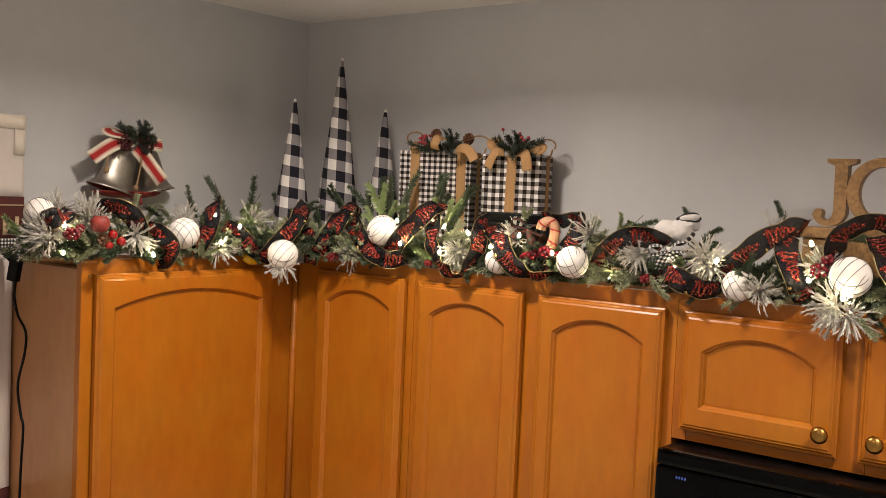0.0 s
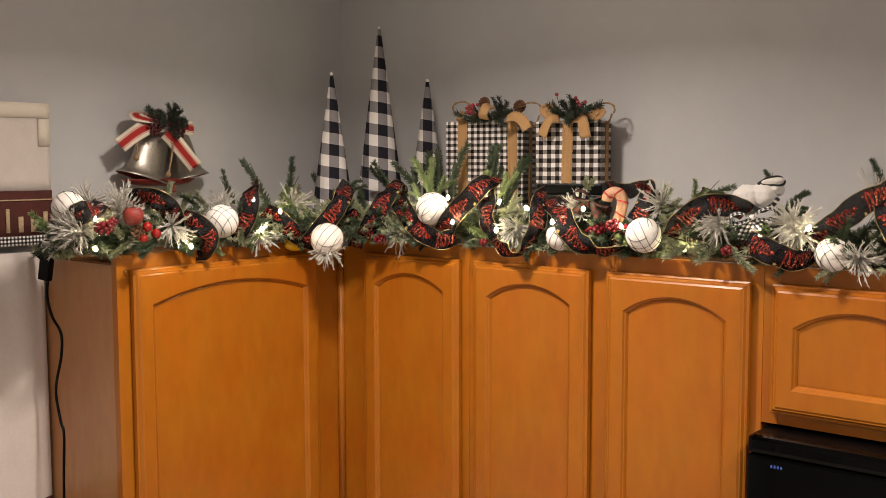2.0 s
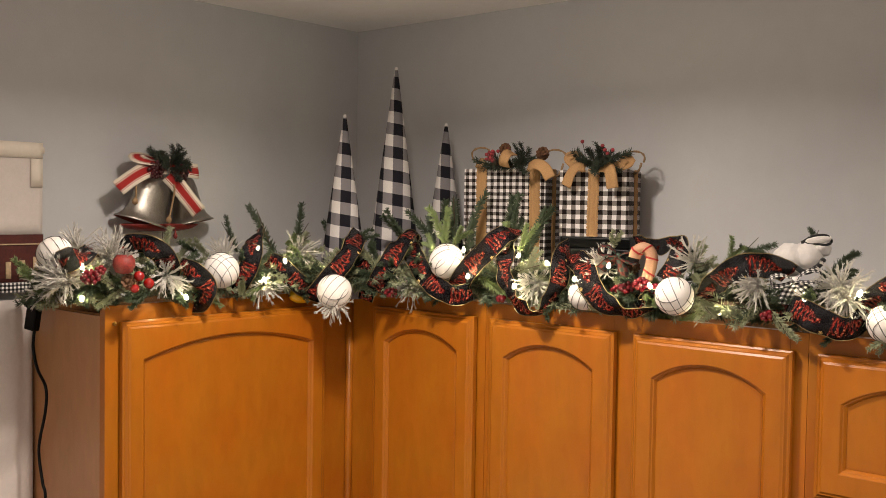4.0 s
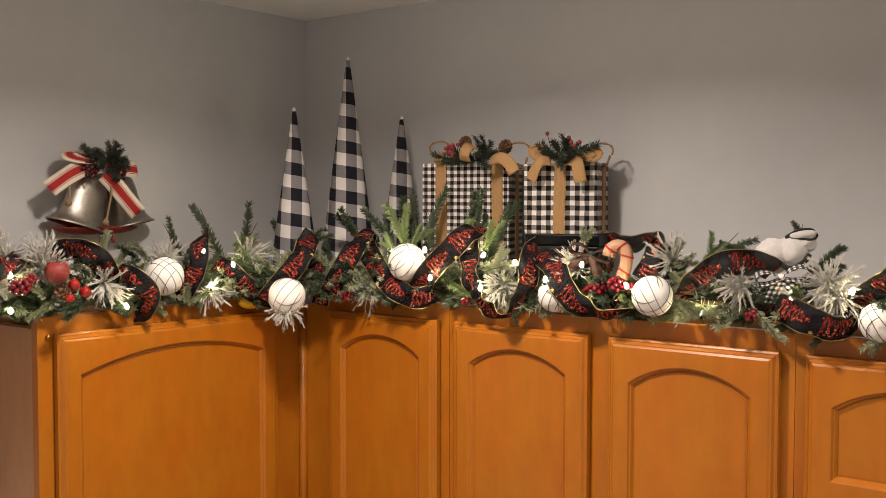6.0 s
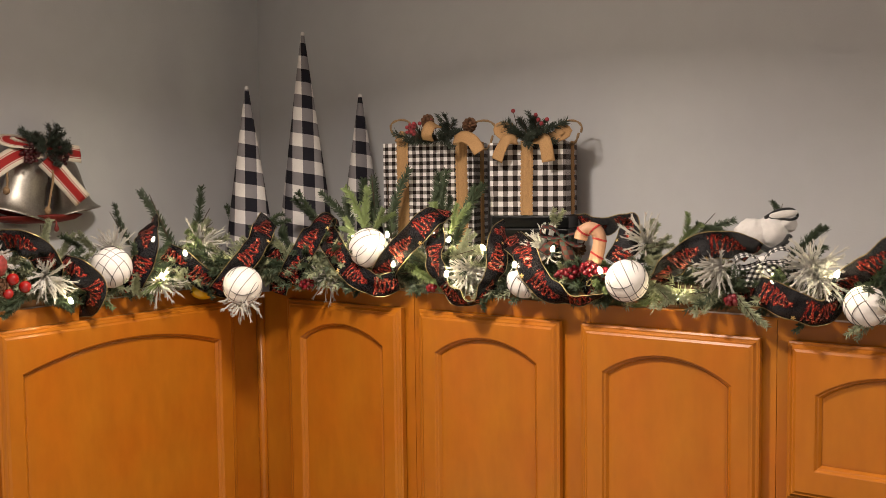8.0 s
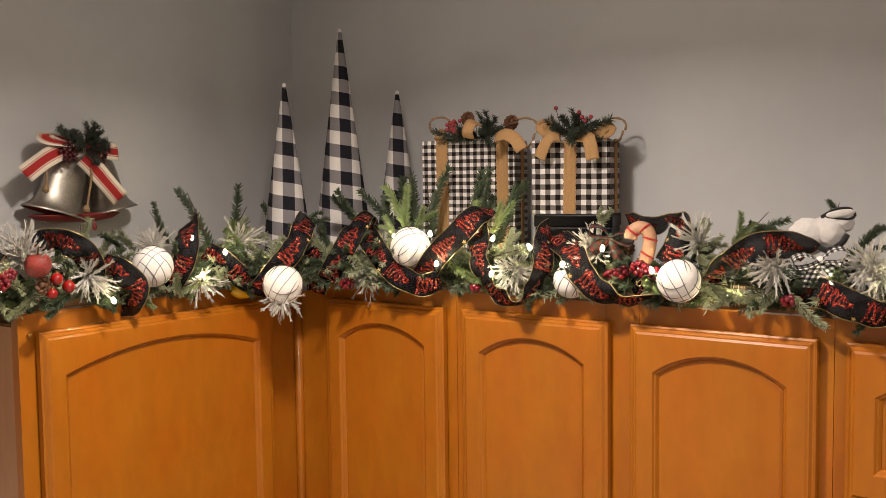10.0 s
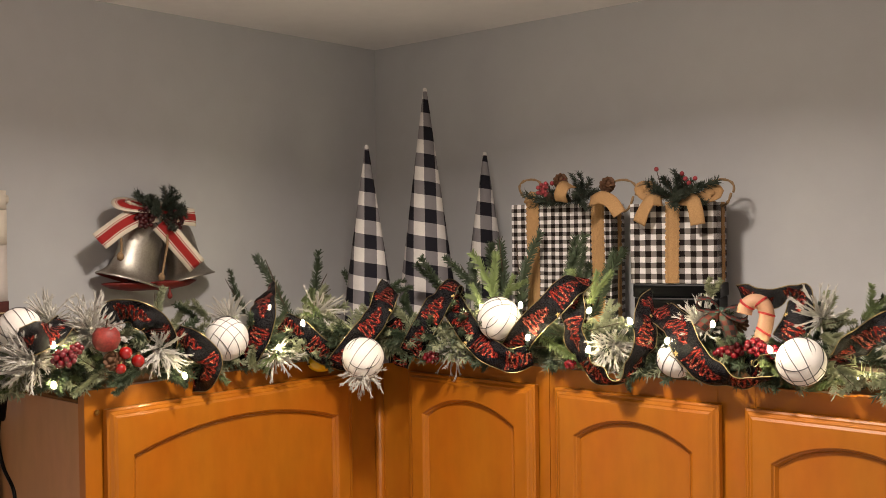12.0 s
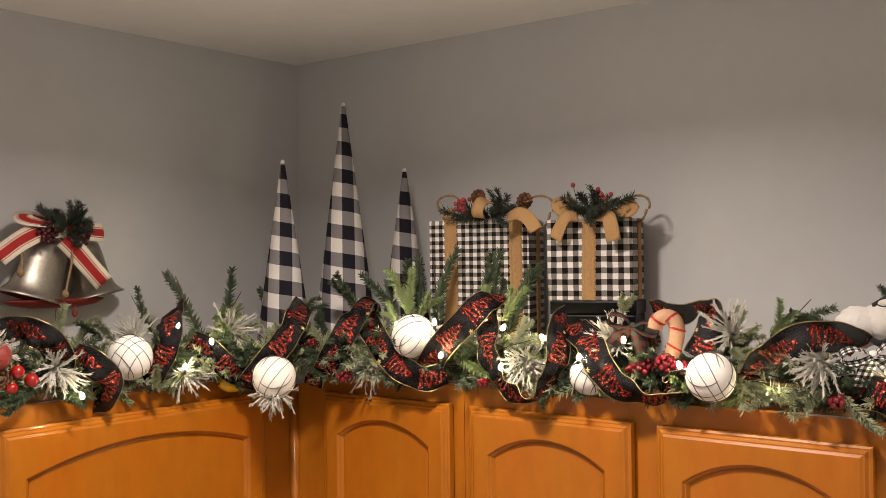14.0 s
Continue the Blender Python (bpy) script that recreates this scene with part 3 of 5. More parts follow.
def aim(base, tip, roll=0.0, unit=0.11):
    """A pose that turns +z from base to tip and stretches the given length to reach it."""
    d = Vector(tip) - Vector(base)
    s = d.length / unit
    return Matrix.Translation(base) @ d.to_track_quat("Z", "Y").to_matrix().to_4x4() @ pose(0, 0, 0, 0, 0, roll) @ Matrix.Diagonal((max(0.75, min(1.15, s)), max(0.75, min(1.15, s)), s, 1))


rng_twig = random.Random(5)


def sprig(kind, base, tip):
    ob = new("pine_twig", rng_twig.choice(TWIGS[kind]))
    ob.parent = garland
    ob.matrix_basis = aim(base, tip, rng_twig.uniform(0, 360))
    return ob


def fill_garland(count):
    """The body of the garland: twigs in all directions out of the core, none through the wall or the cabinet fronts."""
    line = spline(RUN, 200)
    for i in range(count):
        k = int((i + rng_twig.random()) / count * 196) + 2
        c = line[k]
        tan = (line[k + 2] - line[k - 2]).normalized()
        out = Vector((tan.y, -tan.x, 0)).normalized()
        a = rng_twig.uniform(-0.6, 3.5)
        d = out * math.cos(a) + Vector((0, 0, 1)) * math.sin(a) * 0.75 + tan * rng_twig.choice((-1, 1)) * rng_twig.uniform(0.5, 1.6)
        d.normalize()
        d *= rng_twig.uniform(0.07, 0.10)
        base = c + Vector((0, 0, rng_twig.uniform(-0.015, 0.01)))
        tip = base + d
        tip.z = max(tip.z, 2.125)
        kind = rng_twig.choices(("green", "sage", "lime"), (5.2, 4.2, 0.9))[0]
        sprig(kind, base, tip)


def burst_mesh(seed, count):
    """A flocked pick: drooping white fingers opening out of one point about +z, each furred with short needles."""
    rng = random.Random(seed)
    verts, faces = [], []
    for _ in range(count):
        th, ph = rng.random() ** 0.75 * 1.2, rng.random() * 2 * math.pi
        d = Vector((math.sin(th) * math.cos(ph), math.sin(th) * math.sin(ph), math.cos(th)))
        ln = rng.uniform(0.024, 0.056)
        w = d.orthogonal().normalized()
        x = d.cross(w)
        sag = w * rng.uniform(-0.018, 0.018) + x * rng.uniform(-0.018, 0.018)
        i = len(verts)
        line = []
        for f, r in ((0, 0.0008), (0.45, 0.0012), (0.9, 0.0013), (1.0, 0.0006)):
            q = d * ln * f + sag * f * f
            line.append(q)
            for s in range(4):
                t = s * math.pi / 2
                rr = r * rng.uniform(0.7, 1.3)
                verts.append(q + (w * math.cos(t) + x * math.sin(t)) * rr)
        for lay in range(3):
            for s in range(4):
                j = (s + 1) % 4
                a = i + lay * 4
                faces.append((a + s, a + j, a + 4 + j, a + 4 + s))
        faces.append((i + 12, i + 13, i + 14, i + 15))
        needles_along(rng, line, 15, 0.0120, 0.00065, 0.38, verts, faces)
    return verts, faces


pick_no = [0]


def frosted_pick(base, tip, count):
    pick_no[0] += 1
    verts, faces = burst_mesh(200 + pick_no[0], int(count * 1.7))
    h = holder("frosted_pine_pick", base, "snow-flocked white pine pick stuck into the garland", "pine pick", "frosted picks")
    h.matrix_basis = Matrix.Translation(base) @ (Vector(tip) - Vector(base)).to_track_quat("Z", "Y").to_matrix().to_4x4() @ Matrix.Scale(1.12 if 40 <= count < 56 else 1.0, 4)
    from_arrays("needles", verts, faces, M_FROST, h)
    part("stem", tube([(0, 0, 0.004), (0, 0, -0.03)], 0.002, 5), M_TWIG, h, "thin brown stem")


def bauble(at, r, turn):
    """A fabric ball with a net of black thread in two slanted families."""
    h = holder("bauble", at, "white fabric ball ornament crossed by thin black thread lines", "ornament", "white baubles", (38, 28, turn))
    part("ball", lathe([(r * math.sin(math.pi * i / 20) if 0 < i < 20 else 0, -r * math.cos(math.pi * i / 20)) for i in range(21)], 36), M_WHITEBALL, h, smooth=True)
    for ax in (0, 1):
        for k in (-0.62, -0.2, 0.22, 0.64):
            rr = math.sqrt(1 - k * k) * r + 0.0002
            pts = []
            for i in range(41):
                t = 2 * math.pi * i / 40
                q = (k * r + 0.0016 * math.sin(2 * t + k * 5), rr * math.cos(t), rr * math.sin(t))
                pts.append(q if ax == 0 else (q[1], q[0], q[2]))
            part("thread", tube(pts, 0.0006, 5), M_BLACKTHREAD, h)


def ribbon_length(keys, width=0.045):
    """One visible length of wired ribbon; each key is a place and a tilt in degrees about the length."""
    pts = spline([k[:3] for k in keys], 12 * (len(keys) - 1))
    m = len(pts)
    tilts = [q.x for q in spline([(k[3], 0, 0) for k in keys], 12 * (len(keys) - 1))]
    h = holder("ribbon", (0, 0, 0), "black wired ribbon with red glitter trees and gold edges", "ribbon", "garland ribbon")
    bm = bmesh.new()
    uvl = bm.loops.layers.uv.new("UVMap")
    across = 8
    rows, run, left, right = [], 0.0, [], []
    for i, q in enumerate(pts):
        tan = (pts[min(i + 1, m - 1)] - pts[max(i - 1, 0)]).normalized()
        face = Vector((0.60, -0.76, 0.22))
        face = (face - tan * face.dot(tan)).normalized()
        face = Matrix.Rotation(radians(tilts[i]), 3, tan) @ face
        side = tan.cross(face).normalized()
        if i:
            run += (q - pts[i - 1]).length
        row = []
        for j in range(across + 1):
            s = j / across - 0.5
            wave = 0.0030 * math.sin(run * 95 + s * 5) * abs(s) * 2 + 0.0075 * noise.noise(Vector((run * 38, s * 2.6, keys[0][0] * 17 + keys[0][1] * 11)))
            row.append((bm.verts.new(q + side * s * width + face * (0.010 * (0.25 - s * s) + wave)), s * width, run))
        rows.append(row)
        left.append(row[0][0].co.copy())
        right.append(row[-1][0].co.copy())
    for a, b in zip(rows, rows[1:]):
        for j in range(across):
            quad = (a[j], a[j + 1], b[j + 1], b[j])
            f = bm.faces.new([q[0] for q in quad])
            for lp, q in zip(f.loops, quad):
                lp[uvl].uv = (q[1], q[2])
    cloth = part("cloth", bm, M_RIBBON, h, smooth=True)
    so = cloth.modifiers.new("thickness", "SOLIDIFY")
    so.thickness = 0.0006
    part("wire_edge", tube(left, 0.0008, 5), M_GOLDWIRE, h, "gold wired edge")
    part("wire_edge", tube(right, 0.0008, 5), M_GOLDWIRE, h, "gold wired edge")


lights_thing = holder("string_lights", (0, 0, 0), "warm white fairy light string wound through the garland", "string lights")
bulb_mesh = bpy.data.meshes.new("bulb")
bulb_bm = lathe([(0, 0), (0.0022, 0.0005), (0.0035, 0.0035), (0.0036, 0.0065), (0.0024, 0.0100), (0, 0.0125)], 14)
bulb_bm.to_mesh(bulb_mesh)
bulb_bm.free()
bulb_mesh.materials.append(M_BULB)
bulb_mesh.shade_smooth()
socket_mesh = bpy.data.meshes.new("socket")
socket_bm = lathe([(0, -0.007), (0.0022, -0.007), (0.0027, 0.0005), (0, 0.001)], 10)
socket_bm.to_mesh(socket_mesh)
socket_bm.free()
socket_mesh.materials.append(M_CORD)
bulb_places = []


def bulb(at):
    b = new("bulb", bulb_mesh)
    b.parent = lights_thing
    k = len(bulb_places)
    b.matrix_basis = Matrix.Translation(Vector(at) - Vector((0, 0, 0.006))) @ pose(0, 0, 0, 25 * math.sin(k * 2.1), 25 * math.cos(k * 1.3), 0)
    s = new("socket", socket_mesh)
    s.parent = b
    bulb_places.append(Vector(at))


def berry_cluster(at, r, n):
    h = holder("berry_cluster", at, "cluster of glossy dark red berries in the garland", "berries", "red berry clusters")
    rng = random.Random(int(at[0] * 1000) + n)
    br = 0.0048
    me = None
    for i in range(n):
        th, z = i * 2.39996, 1 - 2 * (i + 0.5) / n
        s = math.sqrt(1 - z * z)
        k = max(0.0, r - br) * rng.uniform(0.8, 1.0)
        q = (s * math.cos(th) * k, s * math.sin(th) * k, z * k * 0.8)
        if me is None:
            first = part("berry", lathe([(br * math.sin(math.pi * j / 8) if 0 < j < 8 else 0, -br * math.cos(math.pi * j / 8)) for j in range(9)], 12), M_BERRY, h, smooth=True)
            me = first.data
            first.location = q
        else:
            b = new("berry", me)
            b.parent = h
            b.location = q
    part("stem", tube(spline([(0, 0, 0), (-0.01, 0.01, -0.008), (-0.02, 0.02, -0.012)], 6), 0.0012, 5), M_TWIG, h, "thin brown stem")


def red_ball(at, r):
    h = holder("red_ball", at, "small shiny red ball ornament", "ornament", "small red balls")
    part("ball", lathe([(r * math.sin(math.pi * i / 14) if 0 < i < 14 else 0, -r * math.cos(math.pi * i / 14)) for i in range(15)], 24), M_REDBALL, h, smooth=True)
    part("cap", lathe([(0, r - 0.0005), (0.003, r - 0.0005), (0.003, r + 0.003), (0, r + 0.0035)], 10), M_GOLDWIRE, h, "gilt cap")


# ---- garland pieces ----
bauble((0.340, -0.716, 2.172), 0.0384, 20)
bauble((0.446, -0.486, 2.122), 0.0395, 140)
bauble((0.668, -0.356, 2.196), 0.0396, 75)
bauble((1.012, -0.335, 2.146), 0.0308, 10)
bauble((1.225, -0.357, 2.159), 0.0355, 200)
bauble((1.597, -0.350, 2.140), 0.0305, 300)
bauble((1.812, -0.360, 2.176), 0.0380, 110)
bauble((0.290, -1.065, 2.213), 0.0344, 250)

sprig("green", (0.270, -0.621, 2.207), (0.240, -0.649, 2.281))
sprig("green", (0.250, -0.494, 2.182), (0.200, -0.523, 2.320))
sprig("green", (0.250, -0.455, 2.196), (0.220, -0.363, 2.280))
sprig("green", (0.280, -0.352, 2.197), (0.250, -0.311, 2.280))
sprig("green", (0.406, -0.394, 2.217), (0.406, -0.344, 2.263))
sprig("green", (0.507, -0.293, 2.215), (0.439, -0.321, 2.290))
sprig("green", (0.561, -0.280, 2.228), (0.481, -0.250, 2.297))
sprig("green", (0.599, -0.250, 2.228), (0.546, -0.200, 2.353))
sprig("green", (0.640, -0.250, 2.208), (0.604, -0.220, 2.345))
sprig("green", (0.746, -0.270, 2.224), (0.747, -0.220, 2.334))
sprig("green", (0.814, -0.280, 2.197), (0.829, -0.200, 2.324))
sprig("green", (0.798, -0.300, 2.238), (0.795, -0.270, 2.317))
sprig("green", (0.250, -0.712, 2.196), (0.220, -0.721, 2.236))
sprig("green", (1.280, -0.270, 2.205), (1.337, -0.240, 2.275))
sprig("green", (1.384, -0.270, 2.210), (1.324, -0.250, 2.252))
sprig("green", (1.445, -0.270, 2.256), (1.449, -0.260, 2.288))
sprig("green", (1.476, -0.280, 2.206), (1.511, -0.250, 2.253))
sprig("green", (1.497, -0.300, 2.189), (1.513, -0.270, 2.226))
sprig("green", (1.658, -0.280, 2.245), (1.646, -0.250, 2.297))
sprig("green", (0.454, -0.366, 2.201), (0.431, -0.369, 2.233))
sprig("green", (0.360, -0.903, 2.142), (0.370, -0.958, 2.105))
sprig("green", (0.350, -0.867, 2.129), (0.370, -0.816, 2.111))
sprig("green", (0.340, -1.024, 2.149), (0.360, -1.052, 2.119))
sprig("green", (1.252, -0.300, 2.188), (1.213, -0.300, 2.220))
sprig("green", (1.210, -0.280, 2.201), (1.175, -0.260, 2.241))
sprig("green", (1.834, -0.340, 2.127), (1.877, -0.360, 2.061))
sprig("green", (1.830, -0.300, 2.239), (1.784, -0.270, 2.268))
sprig("green", (1.627, -0.300, 2.170), (1.652, -0.300, 2.217))
sprig("lime", (0.612, -0.300, 2.204), (0.582, -0.270, 2.321))
sprig("lime", (0.593, -0.310, 2.209), (0.548, -0.290, 2.252))
sprig("lime", (0.640, -0.310, 2.222), (0.658, -0.290, 2.276))
sprig("lime", (0.810, -0.310, 2.214), (0.791, -0.290, 2.292))
sprig("lime", (0.828, -0.310, 2.225), (0.861, -0.280, 2.288))
sprig("lime", (0.754, -0.350, 2.169), (0.845, -0.370, 2.129))
sprig("lime", (0.350, -0.600, 2.153), (0.370, -0.654, 2.108))
sprig("lime", (0.280, -0.458, 2.248), (0.280, -0.487, 2.216))
sprig("lime", (1.481, -0.330, 2.153), (1.455, -0.350, 2.180))
sprig("lime", (1.289, -0.290, 2.217), (1.321, -0.280, 2.258))
sprig("sage", (0.300, -0.532, 2.187), (0.330, -0.406, 2.197))
sprig("sage", (0.280, -0.487, 2.205), (0.270, -0.389, 2.251))
sprig("sage", (0.200, -0.767, 2.182), (0.170, -0.753, 2.267))
sprig("sage", (0.220, -0.751, 2.187), (0.220, -0.703, 2.225))
sprig("sage", (0.870, -0.330, 2.184), (0.868, -0.310, 2.241))
sprig("sage", (0.860, -0.350, 2.185), (0.944, -0.370, 2.206))
sprig("sage", (0.943, -0.360, 2.136), (0.924, -0.380, 2.118))
sprig("sage", (1.043, -0.290, 2.237), (1.062, -0.270, 2.272))
sprig("sage", (1.222, -0.310, 2.204), (1.291, -0.320, 2.225))
sprig("sage", (1.247, -0.330, 2.199), (1.274, -0.360, 2.179))
sprig("sage", (1.404, -0.350, 2.149), (1.460, -0.380, 2.096))
sprig("sage", (1.384, -0.350, 2.152), (1.354, -0.370, 2.118))
sprig("sage", (1.309, -0.340, 2.141), (1.287, -0.360, 2.112))
sprig("sage", (1.834, -0.370, 2.108), (1.862, -0.390, 2.060))
sprig("sage", (0.350, -0.965, 2.139), (0.370, -1.022, 2.104))
sprig("sage", (0.491, -0.389, 2.145), (0.538, -0.312, 2.169))
sprig("sage", (1.271, -0.350, 2.154), (1.309, -0.370, 2.128))
sprig("sage", (0.350, -0.663, 2.158), (0.370, -0.703, 2.113))
sprig("sage", (1.626, -0.350, 2.128), (1.567, -0.370, 2.107))
sprig("sage", (0.300, -1.043, 2.149), (0.300, -1.083, 2.187))
sprig("sage", (1.106, -0.330, 2.146), (1.087, -0.330, 2.189))
sprig("sage", (0.474, -0.386, 2.176), (0.437, -0.403, 2.235))
sprig("sage", (0.550, -0.310, 2.186), (0.497, -0.290, 2.242))
sprig("sage", (0.501, -0.399, 2.146), (0.531, -0.369, 2.188))
sprig("sage", (0.330, -1.028, 2.152), (0.340, -1.067, 2.191))
sprig("sage", (0.350, -0.975, 2.149), (0.370, -1.039, 2.190))
sprig("sage", (0.270, -0.702, 2.197), (0.250, -0.723, 2.243))

frosted_pick((0.310, -0.962, 2.180), (0.360, -1.011, 2.247), 40)
frosted_pick((0.270, -1.006, 2.217), (0.280, -1.029, 2.254), 26)
frosted_pick((0.340, -0.855, 2.169), (0.410, -0.858, 2.156), 34)
frosted_pick((0.280, -0.660, 2.194), (0.270, -0.665, 2.241), 30)
frosted_pick((0.310, -0.484, 2.201), (0.370, -0.494, 2.194), 40)
frosted_pick((0.340, -0.611, 2.138), (0.390, -0.626, 2.102), 30)
frosted_pick((0.444, -0.482, 2.104), (0.470, -0.512, 2.058), 36)
frosted_pick((0.325, -0.965, 2.205), (0.372, -0.990, 2.232), 46)
frosted_pick((0.330, -1.062, 2.165), (0.372, -1.100, 2.185), 50)
frosted_pick((0.544, -0.336, 2.133), (0.558, -0.392, 2.097), 30)
frosted_pick((0.892, -0.330, 2.160), (0.934, -0.410, 2.152), 58)
frosted_pick((1.058, -0.320, 2.195), (1.045, -0.360, 2.223), 34)
frosted_pick((1.513, -0.320, 2.191), (1.539, -0.410, 2.194), 62)
frosted_pick((1.379, -0.340, 2.189), (1.366, -0.400, 2.178), 34)
sprig("sage", (1.235, -0.290, 2.195), (1.226, -0.285, 2.262))
sprig("sage", (1.240, -0.295, 2.190), (1.275, -0.300, 2.240))
frosted_pick((1.236, -0.300, 2.218), (1.228, -0.330, 2.246), 22)
frosted_pick((1.529, -0.340, 2.175), (1.580, -0.390, 2.169), 26)
frosted_pick((1.790, -0.360, 2.123), (1.773, -0.430, 2.105), 52)
frosted_pick((1.761, -0.330, 2.182), (1.737, -0.370, 2.203), 30)
frosted_pick((1.642, -0.350, 2.135), (1.701, -0.420, 2.139), 38)
frosted_pick((1.814, -0.370, 2.106), (1.856, -0.410, 2.083), 26)
frosted_pick((0.280, -1.051, 2.161), (0.300, -1.134, 2.162), 44)
frosted_pick((0.270, -1.066, 2.148), (0.310, -1.145, 2.127), 26)
frosted_pick((1.649, -0.310, 2.239), (1.674, -0.310, 2.273), 18)

ribbon_length([(0.300, -1.074, 2.189, 10), (0.360, -1.077, 2.205, 20), (0.360, -1.051, 2.214, 30), (0.300, -0.989, 2.217, 50)])
ribbon_length([(0.270, -0.964, 2.187, 70), (0.300, -0.932, 2.221, 55), (0.330, -0.904, 2.233, 35), (0.360, -0.880, 2.215, 5), (0.340, -0.844, 2.182, -20), (0.300, -0.825, 2.154, -30)])
ribbon_length([(0.310, -0.804, 2.181, 0), (0.360, -0.798, 2.170, 0), (0.370, -0.774, 2.140, 5), (0.355, -0.771, 2.114, 10), (0.310, -0.765, 2.103, 0)])
ribbon_length([(0.270, -0.562, 2.247, 50), (0.335, -0.628, 2.236, 10), (0.360, -0.653, 2.198, 0), (0.350, -0.663, 2.158, 10), (0.320, -0.678, 2.122, 0)])
ribbon_length([(0.300, -0.566, 2.189, 0), (0.350, -0.560, 2.173, 5), (0.375, -0.527, 2.136, 10), (0.370, -0.458, 2.112, 30), (0.350, -0.403, 2.125, 10)])
ribbon_length([(0.396, -0.504, 2.106, 20), (0.436, -0.484, 2.159, 10), (0.460, -0.470, 2.191, 0), (0.450, -0.430, 2.231, 0), (0.417, -0.383, 2.249, 40)])
ribbon_length([(0.437, -0.403, 2.186, 0), (0.452, -0.388, 2.153, 10), (0.438, -0.382, 2.097, 20)])
ribbon_length([(0.483, -0.397, 2.124, 10), (0.522, -0.398, 2.179, 0), (0.531, -0.369, 2.220, -5), (0.522, -0.318, 2.252, -50), (0.519, -0.281, 2.237, -60)])
ribbon_length([(0.507, -0.310, 2.227, 0), (0.586, -0.360, 2.185, 10), (0.651, -0.380, 2.145, 15), (0.705, -0.375, 2.126, 25), (0.736, -0.350, 2.133, 40)])
ribbon_length([(0.697, -0.360, 2.136, 10), (0.756, -0.385, 2.187, 0), (0.808, -0.390, 2.228, 0), (0.827, -0.360, 2.261, -10), (0.816, -0.310, 2.268, -40)])
ribbon_length([(0.804, -0.310, 2.258, 50), (0.831, -0.360, 2.213, 40), (0.849, -0.375, 2.163, 55), (0.874, -0.370, 2.122, 68), (0.918, -0.370, 2.105, 75), (0.952, -0.365, 2.128, 62), (0.970, -0.360, 2.174, 30), (0.957, -0.330, 2.217, 20), (0.939, -0.280, 2.232, 40)])
ribbon_length([(0.950, -0.290, 2.219, 10), (1.020, -0.350, 2.204, 15), (1.053, -0.375, 2.168, 25), (1.087, -0.375, 2.136, 45), (1.128, -0.365, 2.124, 70), (1.172, -0.355, 2.131, 80), (1.192, -0.350, 2.155, 80), (1.168, -0.345, 2.165, 80), (1.145, -0.345, 2.151, 80), (1.161, -0.350, 2.136, 80)])
ribbon_length([(1.100, -0.280, 2.246, 60), (1.165, -0.300, 2.248, 70), (1.200, -0.290, 2.254, 70), (1.200, -0.310, 2.214, 30), (1.189, -0.320, 2.183, 10)])
ribbon_length([(1.252, -0.300, 2.154, 20), (1.307, -0.350, 2.191, 20), (1.357, -0.370, 2.218, 10), (1.393, -0.350, 2.224, 35), (1.420, -0.310, 2.209, 50)])
ribbon_length([(1.387, -0.310, 2.145, 20), (1.451, -0.360, 2.153, 25), (1.499, -0.380, 2.140, 30), (1.540, -0.370, 2.129, 35), (1.557, -0.330, 2.145, 20)])
ribbon_length([(1.538, -0.310, 2.152, 20), (1.614, -0.360, 2.204, 10), (1.653, -0.365, 2.234, 15), (1.688, -0.330, 2.258, 50), (1.698, -0.280, 2.261, 65)])
ribbon_length([(1.669, -0.290, 2.251, 30), (1.689, -0.350, 2.220, 10), (1.711, -0.365, 2.174, 0), (1.728, -0.345, 2.127, 20)])
ribbon_length([(1.760, -0.310, 2.182, 10), (1.785, -0.360, 2.237, 10), (1.811, -0.360, 2.267, 40), (1.861, -0.340, 2.277, 60), (1.904, -0.310, 2.264, 70)])
ribbon_length([(1.842, -0.310, 2.251, 20), (1.878, -0.360, 2.203, 10), (1.906, -0.370, 2.166, 10)])

bulb((0.360, -1.049, 2.194))
bulb((0.390, -0.836, 2.126))
bulb((0.375, -0.629, 2.151))
bulb((0.385, -0.472, 2.161))
bulb((0.370, -0.565, 2.191))
bulb((0.640, -0.380, 2.209))
bulb((0.731, -0.375, 2.225))
bulb((0.955, -0.375, 2.208))
bulb((0.760, -0.395, 2.171))
bulb((0.879, -0.390, 2.158))
bulb((1.020, -0.380, 2.181))
bulb((1.100, -0.385, 2.210))
bulb((1.194, -0.388, 2.178))
bulb((1.298, -0.322, 2.134))
bulb((1.565, -0.390, 2.189))
bulb((1.462, -0.350, 2.172))
bulb((1.736, -0.350, 2.233))
bulb((1.745, -0.380, 2.166))
bulb((1.816, -0.410, 2.142))
bulb((0.350, -1.042, 2.132))
bulb((0.841, -0.330, 2.217))
bulb((0.612, -0.335, 2.214))
bulb((0.806, -0.325, 2.232))
bulb((0.262, -0.560, 2.215))

berry_cluster((0.385, -1.045, 2.174), 0.0216, 26)
berry_cluster((0.375, -1.019, 2.185), 0.0135, 10)
berry_cluster((0.535, -0.395, 2.121), 0.0179, 14)
berry_cluster((0.831, -0.370, 2.128), 0.0124, 9)
berry_cluster((1.118, -0.350, 2.168), 0.0171, 12)
berry_cluster((1.154, -0.355, 2.176), 0.0202, 20)
berry_cluster((1.179, -0.350, 2.169), 0.0150, 12)
berry_cluster((1.095, -0.350, 2.163), 0.0121, 7)
berry_cluster((1.403, -0.360, 2.138), 0.0140, 10)
berry_cluster((1.757, -0.365, 2.185), 0.0209, 16)
